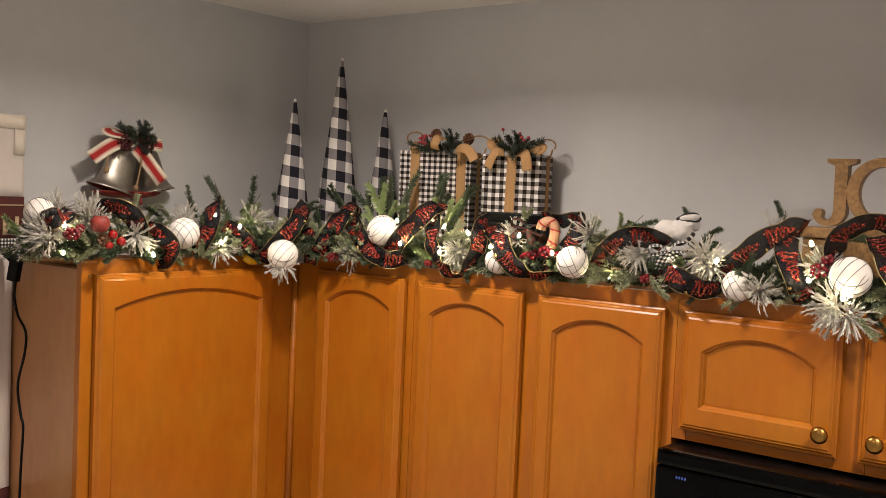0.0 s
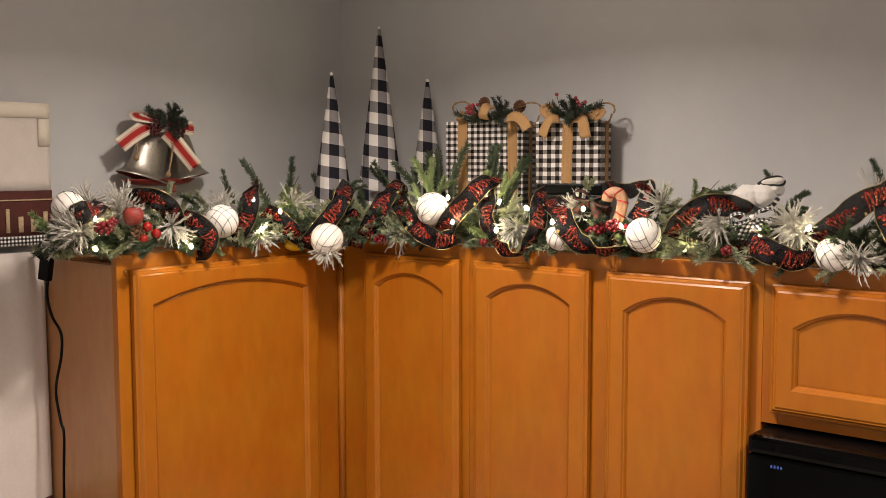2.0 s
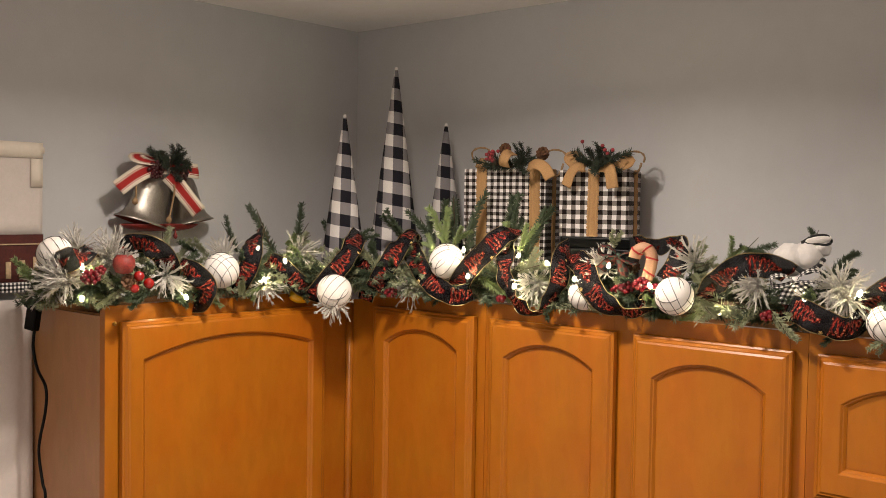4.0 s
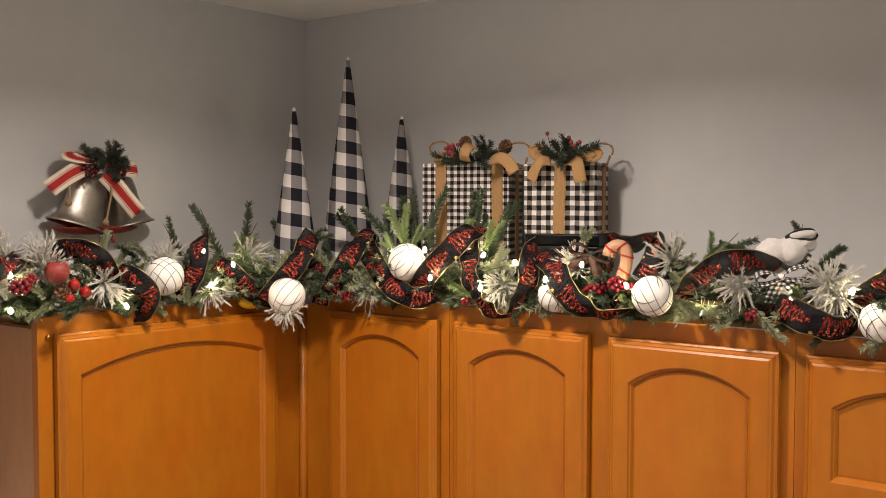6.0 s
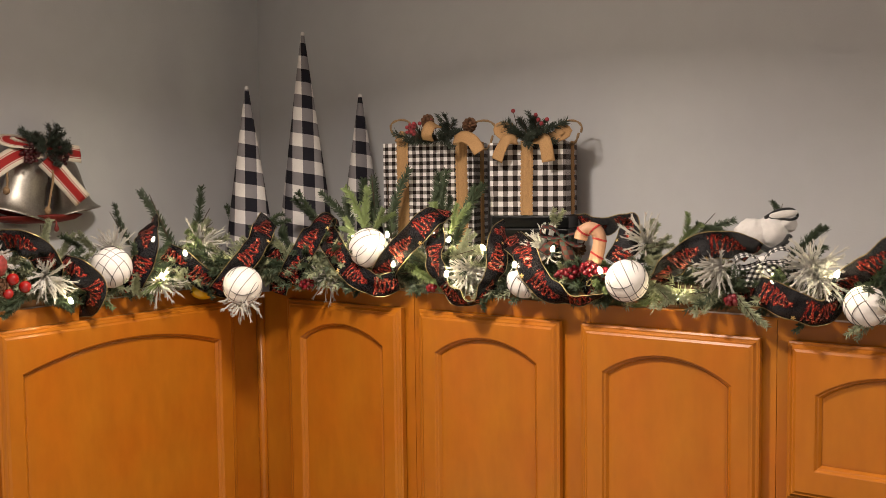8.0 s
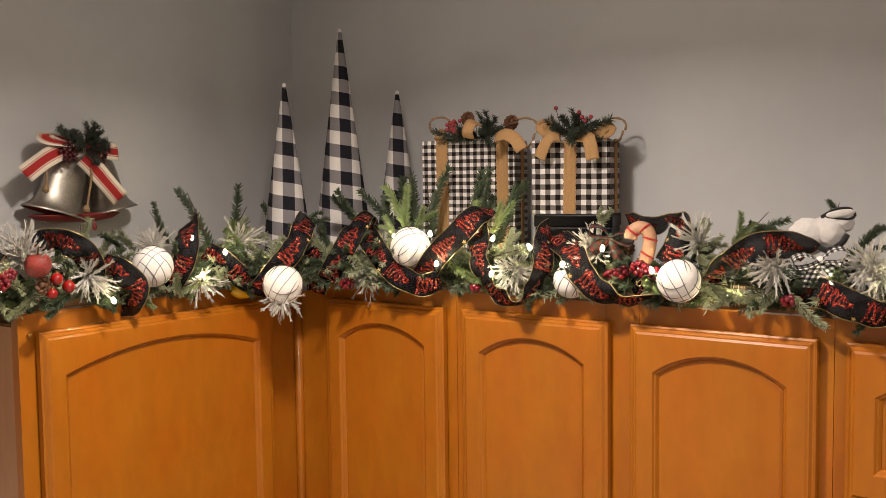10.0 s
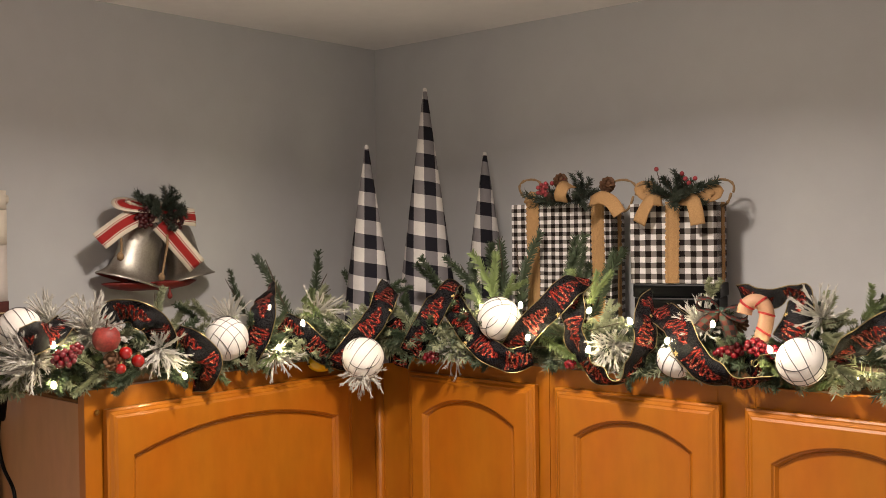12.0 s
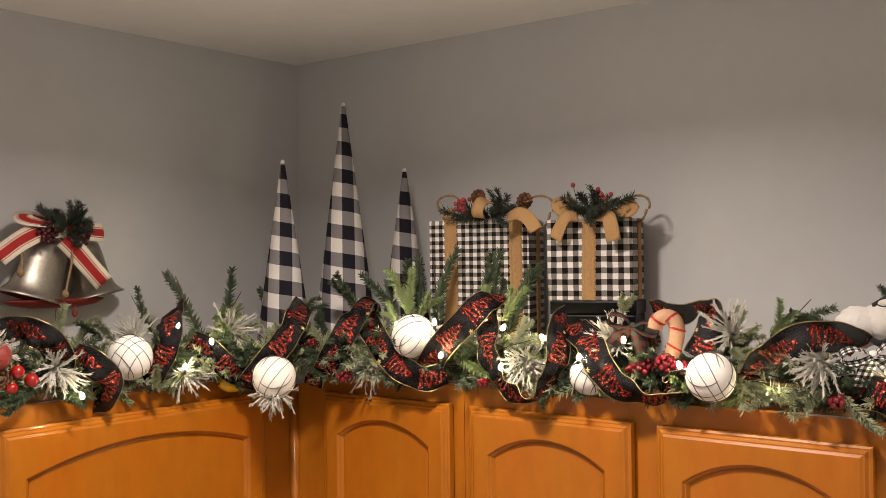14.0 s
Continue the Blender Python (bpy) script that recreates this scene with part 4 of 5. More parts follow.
berry_cluster((1.770, -0.360, 2.205), 0.0146, 9)
berry_cluster((0.616, -0.330, 2.148), 0.0126, 6)
red_ball((0.375, -0.936, 2.171), 0.0106)
red_ball((0.375, -0.945, 2.147), 0.0088)
red_ball((0.365, -0.908, 2.155), 0.0108)
fill_garland(210)


def front_fringe(count):
    """Low twigs lying along the front rail of the cabinets, drooping a little over it."""
    line = spline(RUN, 200)
    for i in range(count):
        k = int((i + rng_twig.random()) / count * 190) + 4
        tan = (line[k + 2] - line[k - 2]).normalized()
        out = Vector((tan.y, -tan.x, 0)).normalized()
        base = line[k] + out * rng_twig.uniform(-0.03, 0.0)
        base.z = rng_twig.uniform(2.124, 2.134)
        tip = base + tan * rng_twig.choice((-1, 1)) * rng_twig.uniform(0.045, 0.075) + out * rng_twig.uniform(0.015, 0.045)
        tip.z = rng_twig.uniform(2.116, 2.128)
        sprig(rng_twig.choices(("green", "sage", "lime"), (4, 5, 1.5))[0], base, tip)


front_fringe(70)


def garland_underlayer(count):
    """The dense inner greenery, too fine to pick apart."""
    rng = random.Random(77)
    line = spline(RUN, 240)
    for mat, share, name in ((M_PINE, 0.6, "inner_greenery"), (M_SAGE, 0.4, "inner_frosted_greenery")):
        verts, faces = [], []
        for _ in range(int(count * share)):
            k = rng.randrange(3, 237)
            c = line[k]
            tan = (line[k + 2] - line[k - 2]).normalized()
            out = Vector((tan.y, -tan.x, 0)).normalized()
            a = rng.uniform(-0.5, 3.6)
            d = out * math.cos(a) + Vector((0, 0, 1)) * math.sin(a) * 0.8 + tan * rng.uniform(-1.1, 1.1)
            d = d.normalized() * rng.uniform(0.045, 0.085)
            b = c + Vector((0, 0, rng.uniform(-0.022, 0.0)))
            stem = [b + d * (s / 4) + Vector((0, 0, -0.012 * (s / 4) ** 2)) for s in range(5)]
            for q in stem:
                q.z = max(q.z, 2.115)
            needles_along(rng, stem, 62, 0.019, 0.0008, 0.8, verts, faces)
        tagged(from_arrays(name, verts, faces, mat, garland), kind="stuff")


garland_underlayer(760)
cord_line = spline(RUN, 120)
part("wire", tube([q + Vector((0.014 * math.sin(i * 0.9), 0.014 * math.cos(i * 0.7), 0.022 * math.sin(i * 0.55))) for i, q in enumerate(cord_line)], 0.0012, 5), M_CORD, lights_thing, "thin dark green light cord")

# apple, pine cones, yellow piece
apple = holder("apple_ornament", (0.37, -0.966, 2.195), "frosted red apple ornament with a short stem", "ornament")
apple.scale = (1.05, 1.05, 1.05)
part("flesh", lathe([(0, -0.015), (0.007, -0.018), (0.015, -0.0145), (0.0205, -0.003), (0.0198, 0.008), (0.0135, 0.017), (0.006, 0.017), (0, 0.012)], 28), M_APPLE, apple, smooth=True)
part("stalk", tube([(0, 0, 0.013), (0.001, 0, 0.022), (0.003, 0.001, 0.030)], 0.0013, 6), M_TWIG, apple, "dark stalk")


# Yellow rounded body, placed and sized to match a yellow patch in view.
M_YELLOWPIECE = material("yellow_gloss", srgb(236, 186, 16), 0.3, vary=0.12, scale=40, coat=0.4)
yellow_body = holder("yellow_piece", (0.332, -0.484, 2.107), "small glossy yellow rounded piece under the garland", "ornament", turn=(90, 0, 8))
yellow_body.scale = (1.35, 1.35, 1.3)
part("body", lathe([(0, -0.031), (0.004, -0.029), (0.009, -0.024), (0.0135, -0.012), (0.0145, 0.0), (0.0135, 0.012), (0.009, 0.024), (0.003, 0.030), (0, 0.031)], 24), M_YELLOWPIECE, yellow_body, smooth=True)
part("stalk", tube([(0, 0, 0.030), (0.001, 0, 0.036)], 0.0012, 6), M_TWIG, yellow_body, "dark stalk")


def pine_cone(at, size, turn):
    h = holder("pine_cone", at, "small brown pine cone tucked into the greenery", "pine cone", "pine cones", turn)
    part("core", lathe([(0, -size), (size * 0.35, -size * 0.7), (size * 0.4, 0), (size * 0.2, size * 0.9), (0, size)], 12), M_PINECONE, h)
    me = None
    for i in range(44):
        z = -0.85 + 1.75 * i / 43
        th = i * 2.39996
        rad = size * (0.25 + 0.36 * math.cos(z * 1.35))
        m = pose(rad * math.cos(th), rad * math.sin(th), z * size, 0, 0, math.degrees(th)) @ pose(0, 0, 0, 0, -30 - 25 * z, 0)
        if me is None:
            bm = lathe([(0, -0.0012), (size * 0.20, -0.0006), (size * 0.23, 0.0004), (size * 0.12, 0.0016), (0, 0.002)], 7)
            ob = part("scale", bm, M_PINECONE, h)
            me = ob.data
        else:
            ob = new("scale", me)
            ob.parent = h
        ob.matrix_basis = m


pine_cone((0.365, -0.950, 2.158), 0.020, (70, 20, 30))
pine_cone((1.106, -0.312, 2.200), 0.017, (60, 0, 80))
# candy cane with cord stripes, tartan bow
cane = holder("candy_cane_ornament", (1.156, -0.340, 2.185), "pale wooden candy cane ornament wound with red cord", "ornament", turn=(0, 8, 20))
cane.scale = (0.90, 0.90, 0.90)
cane_line = spline([(0.000, 0, 0), (0.004, 0, 0.022), (0.004, 0, 0.045), (-0.004, 0, 0.060), (-0.018, 0, 0.063), (-0.030, 0, 0.054), (-0.032, 0, 0.040)], 36)
part("stick", tube(cane_line, 0.0128, 14), M_CANEWOOD, cane, smooth=True)
for k in (4, 12, 20, 29):
    q, tan = cane_line[k], (cane_line[k + 1] - cane_line[k - 1]).normalized()
    tan = (tan + Vector((0.35, 0.1, 0.2))).normalized()
    a = tan.orthogonal().normalized()
    b = tan.cross(a)
    part("cord_stripe", tube([q + (a * math.cos(t * 0.3) + b * math.sin(t * 0.3)) * 0.0126 for t in range(22)], 0.0021, 6), M_CANERED, cane)


def bow(at, mat, size, turn, name, label):
    h = holder(name, at, label, "bow", turn=turn)
    for sgn in (-1, 1):
        for kind in ("loop", "tail"):
            line = spline([(0, 0, 0), (sgn * 0.5, -0.2, 0.35), (sgn * 1.0, -0.15, 0.25), (sgn * 0.95, -0.1, -0.1), (sgn * 0.5, -0.25, -0.12), (0, -0.1, 0)] if kind == "loop" else [(0, -0.1, 0), (sgn * 0.35, -0.2, -0.4), (sgn * 0.65, -0.15, -0.9)], 14)
            bm = bmesh.new()
            uvl = bm.loops.layers.uv.new("UVMap")
            rows = []
            run = 0.0
            for i, q in enumerate(line):
                if i:
                    run += (q - line[i - 1]).length * size
                hw = 0.28 * size * (0.5 + 0.5 * min(1, 2.2 * min(i, 14 - i if kind == "loop" else 14) / 14))
                ax = Vector((0, 0.95, 0.3)) if kind == "loop" else Vector((0.8, 0.2, 0.25 * sgn))
                row = [(bm.verts.new(q * size + ax.normalized() * s * hw), s * hw, run) for s in (-1, 0, 1)]
                rows.append(row)
            for a, b in zip(rows, rows[1:]):
                for j in (0, 1):
                    quad = (a[j], a[j + 1], b[j + 1], b[j])
                    f = bm.faces.new([q[0] for q in quad])
                    for lp, q in zip(f.loops, quad):
                        lp[uvl].uv = (q[1] + 1, q[2] + 1)
            ob = part(kind, bm, mat, h, smooth=True)
            ob.modifiers.new("thickness", "SOLIDIFY").thickness = 0.0009
    part("knot", lathe([(0, -0.16 * size), (0.16 * size, -0.1 * size), (0.19 * size, 0.05 * size), (0.1 * size, 0.16 * size), (0, 0.18 * size)], 14), mat, h, smooth=True)
    return h


bow((1.092, -0.338, 2.226), M_TARTAN, 0.038, (0, 15, 25), "tartan_bow", "small green and red tartan bow in the garland")
bow((1.445, -0.345, 2.200), M_GINGHAM2, 0.040, (0, -10, 25), "gingham_bow", "small black and white gingham bow in the garland")

# white plush piece with a black brimmed loop
plush = holder("plush_ornament", (1.418, -0.270, 2.222), "white plush ornament with black felt scarf on the garland", "ornament", turn=(0, 0, 20))
plush.scale = (0.82, 0.82, 0.82)
pb = bmesh.new()
for c, r in (((-0.016, 0, 0.012), 0.036), ((0.018, 0, 0.018), 0.034), ((0.046, 0, 0.040), 0.020)):
    bmesh.ops.create_icosphere(pb, subdivisions=4, radius=r, matrix=Matrix.Translation(c))
for v in pb.verts:
    v.co += v.normal * (noise.noise(v.co * 90) * 0.003 + noise.noise(v.co * 420) * 0.0022)
part("body", pb, M_PLUSH, plush, smooth=True)
part("scarf", tube(spline([(-0.006, -0.036, 0.0), (0.016, -0.036, -0.012), (0.040, -0.032, 0.0), (0.052, -0.022, 0.016)], 14), 0.006, 8), M_BLACKCLOTH, plush, "black felt scarf", True)
part("hat_loop", tube(spline([(0.006, -0.010, 0.050), (0.030, -0.018, 0.064), (0.056, -0.016, 0.066), (0.066, -0.012, 0.052), (0.050, -0.018, 0.046), (0.026, -0.016, 0.050), (0.006, -0.010, 0.050)], 30), 0.0030, 8), M_BLACKCLOTH, plush, "black felt brim", True)

face_bm = bmesh.new()
bmesh.ops.create_icosphere(face_bm, subdivisions=3, radius=1.0, matrix=pose(0.040, -0.014, 0.057, 0, -8, 0) @ Matrix.Diagonal((0.027, 0.009, 0.010, 1)))
part("hat_front", face_bm, M_PLUSH, plush, "white plush oval", True)

# ---- bells on the west wall ----
M_SILVER = material("pewter_metal", srgb(172, 166, 157), 0.42, 1.0, vary=0.22, scale=40, bump=0.05, bump_scale=120)
M_BELLRED = material("bell_lining", srgb(116, 34, 28), 0.6, vary=0.2, scale=40)
M_ROPE = material("jute_rope", srgb(150, 122, 90), 0.95, vary=0.3, scale=300, bump=0.8, bump_scale=900)
M_DARKBERRY = material("berry_dark_red", srgb(62, 15, 19), 0.4, vary=0.4, scale=90, spread=0.3)
M_FROSTBERRY = material("berry_frosted_pink", srgb(146, 52, 58), 0.7, vary=0.35, scale=160, spread=0.25)


def stripe_material():
    """Cream ribbon with a broad red middle and a thin red line on each side, across the UV map."""
    m = material("striped_ribbon", srgb(226, 214, 196), 0.8, vary=0.06, scale=90, bump=0.4, bump_scale=900)
    n, ln = m.node_tree.nodes, m.node_tree.links
    uv, sep = n.new("ShaderNodeUVMap"), n.new("ShaderNodeSeparateXYZ")
    ln.new(uv.outputs[0], sep.inputs[0])
    ab = n.new("ShaderNodeMath")
    ab.operation = "ABSOLUTE"
    ln.new(sep.outputs[0], ab.inputs[0])
    r = n.new("ShaderNodeValToRGB")
    r.color_ramp.interpolation = "CONSTANT"
    e = r.color_ramp.elements
    cream, red = srgb(226, 214, 196), srgb(160, 30, 28)
    e[0].position, e[0].color = 0.0, red
    e[1].position, e[1].color = 0.40, cream
    for p, c in ((0.50, red), (0.58, cream)):
        e.new(p).color = c
    ln.new(ab.outputs[0], r.inputs[0])
    ln.new(r.outputs[0], next(q for q in n if q.type == "HUE_SAT").inputs["Color"])
    return m


M_STRIPE = stripe_material()


def strip(name, places, width, mat, parent, face=(0.80, -0.55, 0.2), thick=0.0010, fold=0.0, label=""):
    """A band of cloth along a line of places, its face turned one way; u runs from -1 to 1 across it."""
    n = 6 * (len(places) - 1)
    pts = spline(places, n)
    bm = bmesh.new()
    uvl = bm.loops.layers.uv.new("UVMap")
    rows, run = [], 0.0
    for i, q in enumerate(pts):
        tan = (pts[min(i + 1, n)] - pts[max(i - 1, 0)]).normalized()
        f = Vector(face)
        f = (f - tan * f.dot(tan)).normalized()
        side = tan.cross(f).normalized()
        if i:
            run += (q - pts[i - 1]).length
        rows.append([(bm.verts.new(q + side * s * width / 2 + f * fold * (1 - s * s) + f * 0.0012 * math.sin(run * 90 + s * 2)), s, run) for s in (-1, -0.5, 0, 0.5, 1)])
    for a, b in zip(rows, rows[1:]):
        for j in range(4):
            quad = (a[j], a[j + 1], b[j + 1], b[j])
            fc = bm.faces.new([q[0] for q in quad])
            for lp, q in zip(fc.loops, quad):
                lp[uvl].uv = (q[1], q[2])
    ob = part(name, bm, mat, parent, label, True)
    ob.modifiers.new("thickness", "SOLIDIFY").thickness = thick
    return ob


bells = holder("bell_decoration", (0, 0, 0), "pair of pewter bells with red and cream striped bow", "christmas decoration")
# Scaled about the mean viewpoint: closer to the wall, same to the camera.
BELL_PUSH = 1.040
bells.matrix_basis = Matrix.Translation(Vector((2.02, -1.93, 2.33)) * (1 - BELL_PUSH)) @ Matrix.Scale(BELL_PUSH, 4)
for apex, mouth in (((0.122, -0.733, 2.386), (0.120, -0.768, 2.269)), ((0.096, -0.650, 2.384), (0.116, -0.639, 2.270))):
    h = (Vector(apex) - Vector(mouth)).length
    prof = [(0, h), (0.016, h * 0.985), (0.030, h * 0.93), (0.038, h * 0.84), (0.0415, h * 0.68), (0.043, h * 0.48), (0.046, h * 0.30), (0.053, h * 0.15), (0.064, h * 0.05), (0.0715, 0.002), (0.072, -0.001), (0.070, -0.001), (0.062, h * 0.05), (0.050, h * 0.16), (0.042, h * 0.40)]
    # Flattened towards the wall; the shape is fitted to the camera's view.
    m = Matrix.Translation(mouth) @ Matrix.Diagonal((0.55, 1, 1, 1)) @ (Vector(apex) - Vector(mouth)).to_track_quat("Z", "Y").to_matrix().to_4x4()
    b = part("bell", lathe(prof, 48), M_SILVER, bells, smooth=True)
    b.matrix_basis = m
    part("lining", lathe([(0.0695, -0.0006), (0.061, h * 0.05), (0.046, h * 0.2), (0.0, h * 0.3)], 40), M_BELLRED, b, "dull red inside of the bell", True)
    part("clapper", lathe([(0, -0.004), (0.008, 0.0), (0.010, 0.008), (0.006, 0.016), (0.0015, 0.02), (0.0015, h * 0.3), (0, h * 0.3)], 14), M_BELLRED, b, smooth=True)
strip("bow_tail", [(0.160, -0.740, 2.398), (0.170, -0.785, 2.390), (0.172, -0.820, 2.374), (0.165, -0.858, 2.346)], 0.036, M_STRIPE, bells)
strip("bow_tail", [(0.168, -0.735, 2.378), (0.178, -0.722, 2.360), (0.182, -0.700, 2.334), (0.182, -0.664, 2.296)], 0.036, M_STRIPE, bells)
strip("bow_loop", [(0.155, -0.735, 2.404), (0.166, -0.772, 2.406), (0.160, -0.804, 2.412), (0.148, -0.802, 2.419), (0.138, -0.770, 2.418), (0.140, -0.735, 2.411)], 0.034, M_STRIPE, bells, (0.5, -0.25, 0.85))
strip("bow_loop", [(0.150, -0.722, 2.402), (0.148, -0.690, 2.396), (0.142, -0.660, 2.392), (0.138, -0.636, 2.390)], 0.036, M_STRIPE, bells)
for i, (a, b) in enumerate((((0.145, -0.716, 2.400), (0.150, -0.706, 2.450)), ((0.148, -0.722, 2.402), (0.160, -0.755, 2.436)), ((0.145, -0.712, 2.402), (0.150, -0.676, 2.432)), ((0.150, -0.72, 2.404), (0.19, -0.700, 2.430)), ((0.150, -0.73, 2.404), (0.185, -0.752, 2.396)), ((0.150, -0.71, 2.404), (0.172, -0.684, 2.402)), ((0.145, -0.72, 2.40), (0.140, -0.735, 2.440)), ((0.165, -0.735, 2.398), (0.200, -0.770, 2.404)), ((0.165, -0.725, 2.396), (0.205, -0.735, 2.378)), ((0.165, -0.715, 2.400), (0.200, -0.690, 2.412)), ((0.160, -0.735, 2.404), (0.175, -0.785, 2.418)))):
    t = new("pine_twig", TWIGS["dark"][i % 4])
    t.parent = bells
    t.matrix_basis = aim(a, b, i * 50)
berry_me = None
for cx, cy, cz in ((0.180, -0.773, 2.392), (0.182, -0.712, 2.386)):
    for k in range(22):
        a = k * 2.4
        rr = 0.0041 * math.sqrt(k)
        loc = (cx + 0.004 * math.sin(k * 1.7), cy + rr * math.cos(a), cz - 0.004 + rr * math.sin(a))
        if berry_me is None:
            o = part("berry", lathe([(0.0044 * math.sin(math.pi * j / 8) if 0 < j < 8 else 0, -0.0044 * math.cos(math.pi * j / 8)) for j in range(9)], 12), M_DARKBERRY, bells, "dark red berry", True)
            berry_me = o.data
        else:
            o = new("berry", berry_me)
            o.parent = bells
        o.location = loc
for line in ([(0.165, -0.80, 2.385), (0.172, -0.818, 2.36), (0.178, -0.822, 2.335), (0.180, -0.826, 2.318)], [(0.16, -0.725, 2.385), (0.178, -0.726, 2.35), (0.186, -0.738, 2.31), (0.19, -0.748, 2.278)]):
    part("rope", tube(spline(line, 14), 0.0022, 7), M_ROPE, bells, "knotted jute cord", True)
    part("rope_knot", lathe([(0, -0.008), (0.006, -0.004), (0.0065, 0.003), (0.003, 0.008), (0, 0.009)], 10), M_ROPE, bells, smooth=True).location = line[-1]
plate = part("clapper_plate", lathe([(0, -0.016), (0.030, -0.0155), (0.052, -0.010), (0.062, -0.002), (0.063, 0.0), (0.058, 0.001), (0, 0.002)], 40), M_BELLRED, bells, "dull red plate under both bells", True)
plate.matrix_basis = pose(0.124, -0.730, 2.268, 0, 0, -4) @ Matrix.Diagonal((0.55, 1.55, 1.0, 1))
part("clapper_drop", lathe([(0, -0.022), (0.004, -0.019), (0.005, -0.014), (0.002, -0.007), (0.0012, 0.0), (0, 0.0)], 14), M_BELLRED, bells, "dark red clapper", True).location = (0.155, -0.708, 2.256)
part("hanger", tube([(0.10, -0.69, 2.37), (0.05, -0.69, 2.395), (0.001, -0.69, 2.40)], 0.002, 6), M_BLACKMATT, bells)

# ---- bows on the gift boxes ----
part("burlap_tail", lace_band(0.178, -0.0006, 0.06, 0.3195), M_BURLAP, BOX1)


box_berry = berry_me.copy()
box_berry.materials.clear()
box_berry.materials.append(M_FROSTBERRY)


def gift_topper(box_thing, sprigs, berries, straps, rings, cones):
    """Loops, tails, greens and berries tied on a gift box; places in the room, kept as parts of the box."""
    inv = box_thing.matrix_basis.inverted()
    for i, (a, b) in enumerate(sprigs):
        t = new("pine_twig", TWIGS["dark"][i % 4])
        t.parent = box_thing
        t.matrix_basis = inv @ aim(a, b, 70 * i)
    for q in berries:
        o = new("berry", box_berry)
        o.parent = box_thing
        o.location = inv @ Vector(q)
        foot = Vector((sum(a[0] for a, _ in sprigs) / len(sprigs), q[1] + 0.006, 2.410)).lerp(Vector((q[0], q[1], 2.410)), 0.6)
        part("stem", tube([inv @ foot, inv @ Vector(q)], 0.0007, 5), M_TWIG, box_thing)
    for line in straps:
        strip("burlap_loop", [inv @ Vector(q) for q in line], 0.026, M_BURLAP, box_thing, (-0.1, -0.9, 0.5), 0.0016)
    for c, r in rings:
        pts = [inv @ (Vector(c) + Vector((r * math.cos(k * 0.27), 0.01 * math.sin(k * 0.5), r * math.sin(k * 0.27)))) for k in range(24)]
        part("vine_ring", tube(pts, lambda q: 0.0024 + 0.0006 * math.sin(q * 60), 6), M_ROPE, box_thing, "thin vine ring")
    for c, s in cones:
        o = part("pine_cone", lathe([(0, -s), (s * 0.4, -s * 0.8), (s * 0.5, -s * 0.2), (s * 0.45, s * 0.4), (s * 0.2, s * 0.85), (0, s)], 12), M_PINECONE, box_thing, "brown pine cone")
        o.matrix_basis = inv @ pose(*c, 70, 20, 40)
        flake = None
        for i in range(40):
            z, th = -0.85 + 1.75 * i / 39, i * 2.39996
            rad = s * (0.25 + 0.40 * math.cos(z * 1.35))
            if flake is None:
                f = part("scale", lathe([(0, -0.0010), (s * 0.24, -0.0005), (s * 0.27, 0.0004), (s * 0.14, 0.0015), (0, 0.0018)], 7), M_PINECONE, o)
                flake = f.data
            else:
                f = new("scale", flake)
                f.parent = o
            f.matrix_basis = pose(rad * math.cos(th), rad * math.sin(th), z * s, 0, 0, math.degrees(th)) @ pose(0, 0, 0, 0, -30 - 25 * z, 0)


gift_topper(BOX1,
            [((0.690, -0.150, 2.412), (0.600, -0.172, 2.424)), ((0.690, -0.145, 2.412), (0.625, -0.155, 2.436)), ((0.700, -0.145, 2.412), (0.735, -0.150, 2.456)), ((0.700, -0.150, 2.412), (0.765, -0.160, 2.432)), ((0.70, -0.155, 2.414), (0.740, -0.185, 2.426)), ((0.69, -0.14, 2.412), (0.715, -0.135, 2.454)), ((0.695, -0.15, 2.412), (0.652, -0.190, 2.420))],
            [(0.642, -0.172, 2.440), (0.634, -0.170, 2.430), (0.648, -0.174, 2.428), (0.655, -0.168, 2.448), (0.669, -0.160, 2.459), (0.662, -0.162, 2.452), (0.678, -0.160, 2.454), (0.684, -0.162, 2.446), (0.640, -0.165, 2.446), (0.672, -0.165, 2.446), (0.690, -0.16, 2.440)] + [(0.640 + 0.013 * math.cos(k * 2.4) * math.sqrt(k / 12), -0.176 + 0.003 * math.sin(k * 1.9), 2.436 + 0.013 * math.sin(k * 2.4) * math.sqrt(k / 12)) for k in range(13)],
            [[(0.690, -0.186, 2.410), (0.693, -0.196, 2.424), (0.697, -0.186, 2.442), (0.700, -0.165, 2.444)], [(0.742, -0.168, 2.409), (0.768, -0.174, 2.417), (0.795, -0.178, 2.408), (0.816, -0.182, 2.384)], [(0.600, -0.150, 2.412), (0.590, -0.160, 2.424), (0.610, -0.165, 2.420)]],
            [((0.590, -0.150, 2.436), 0.023), ((0.790, -0.130, 2.420), 0.030)],
            [((0.770, -0.150, 2.440), 0.018), ((0.668, -0.158, 2.452), 0.017)])
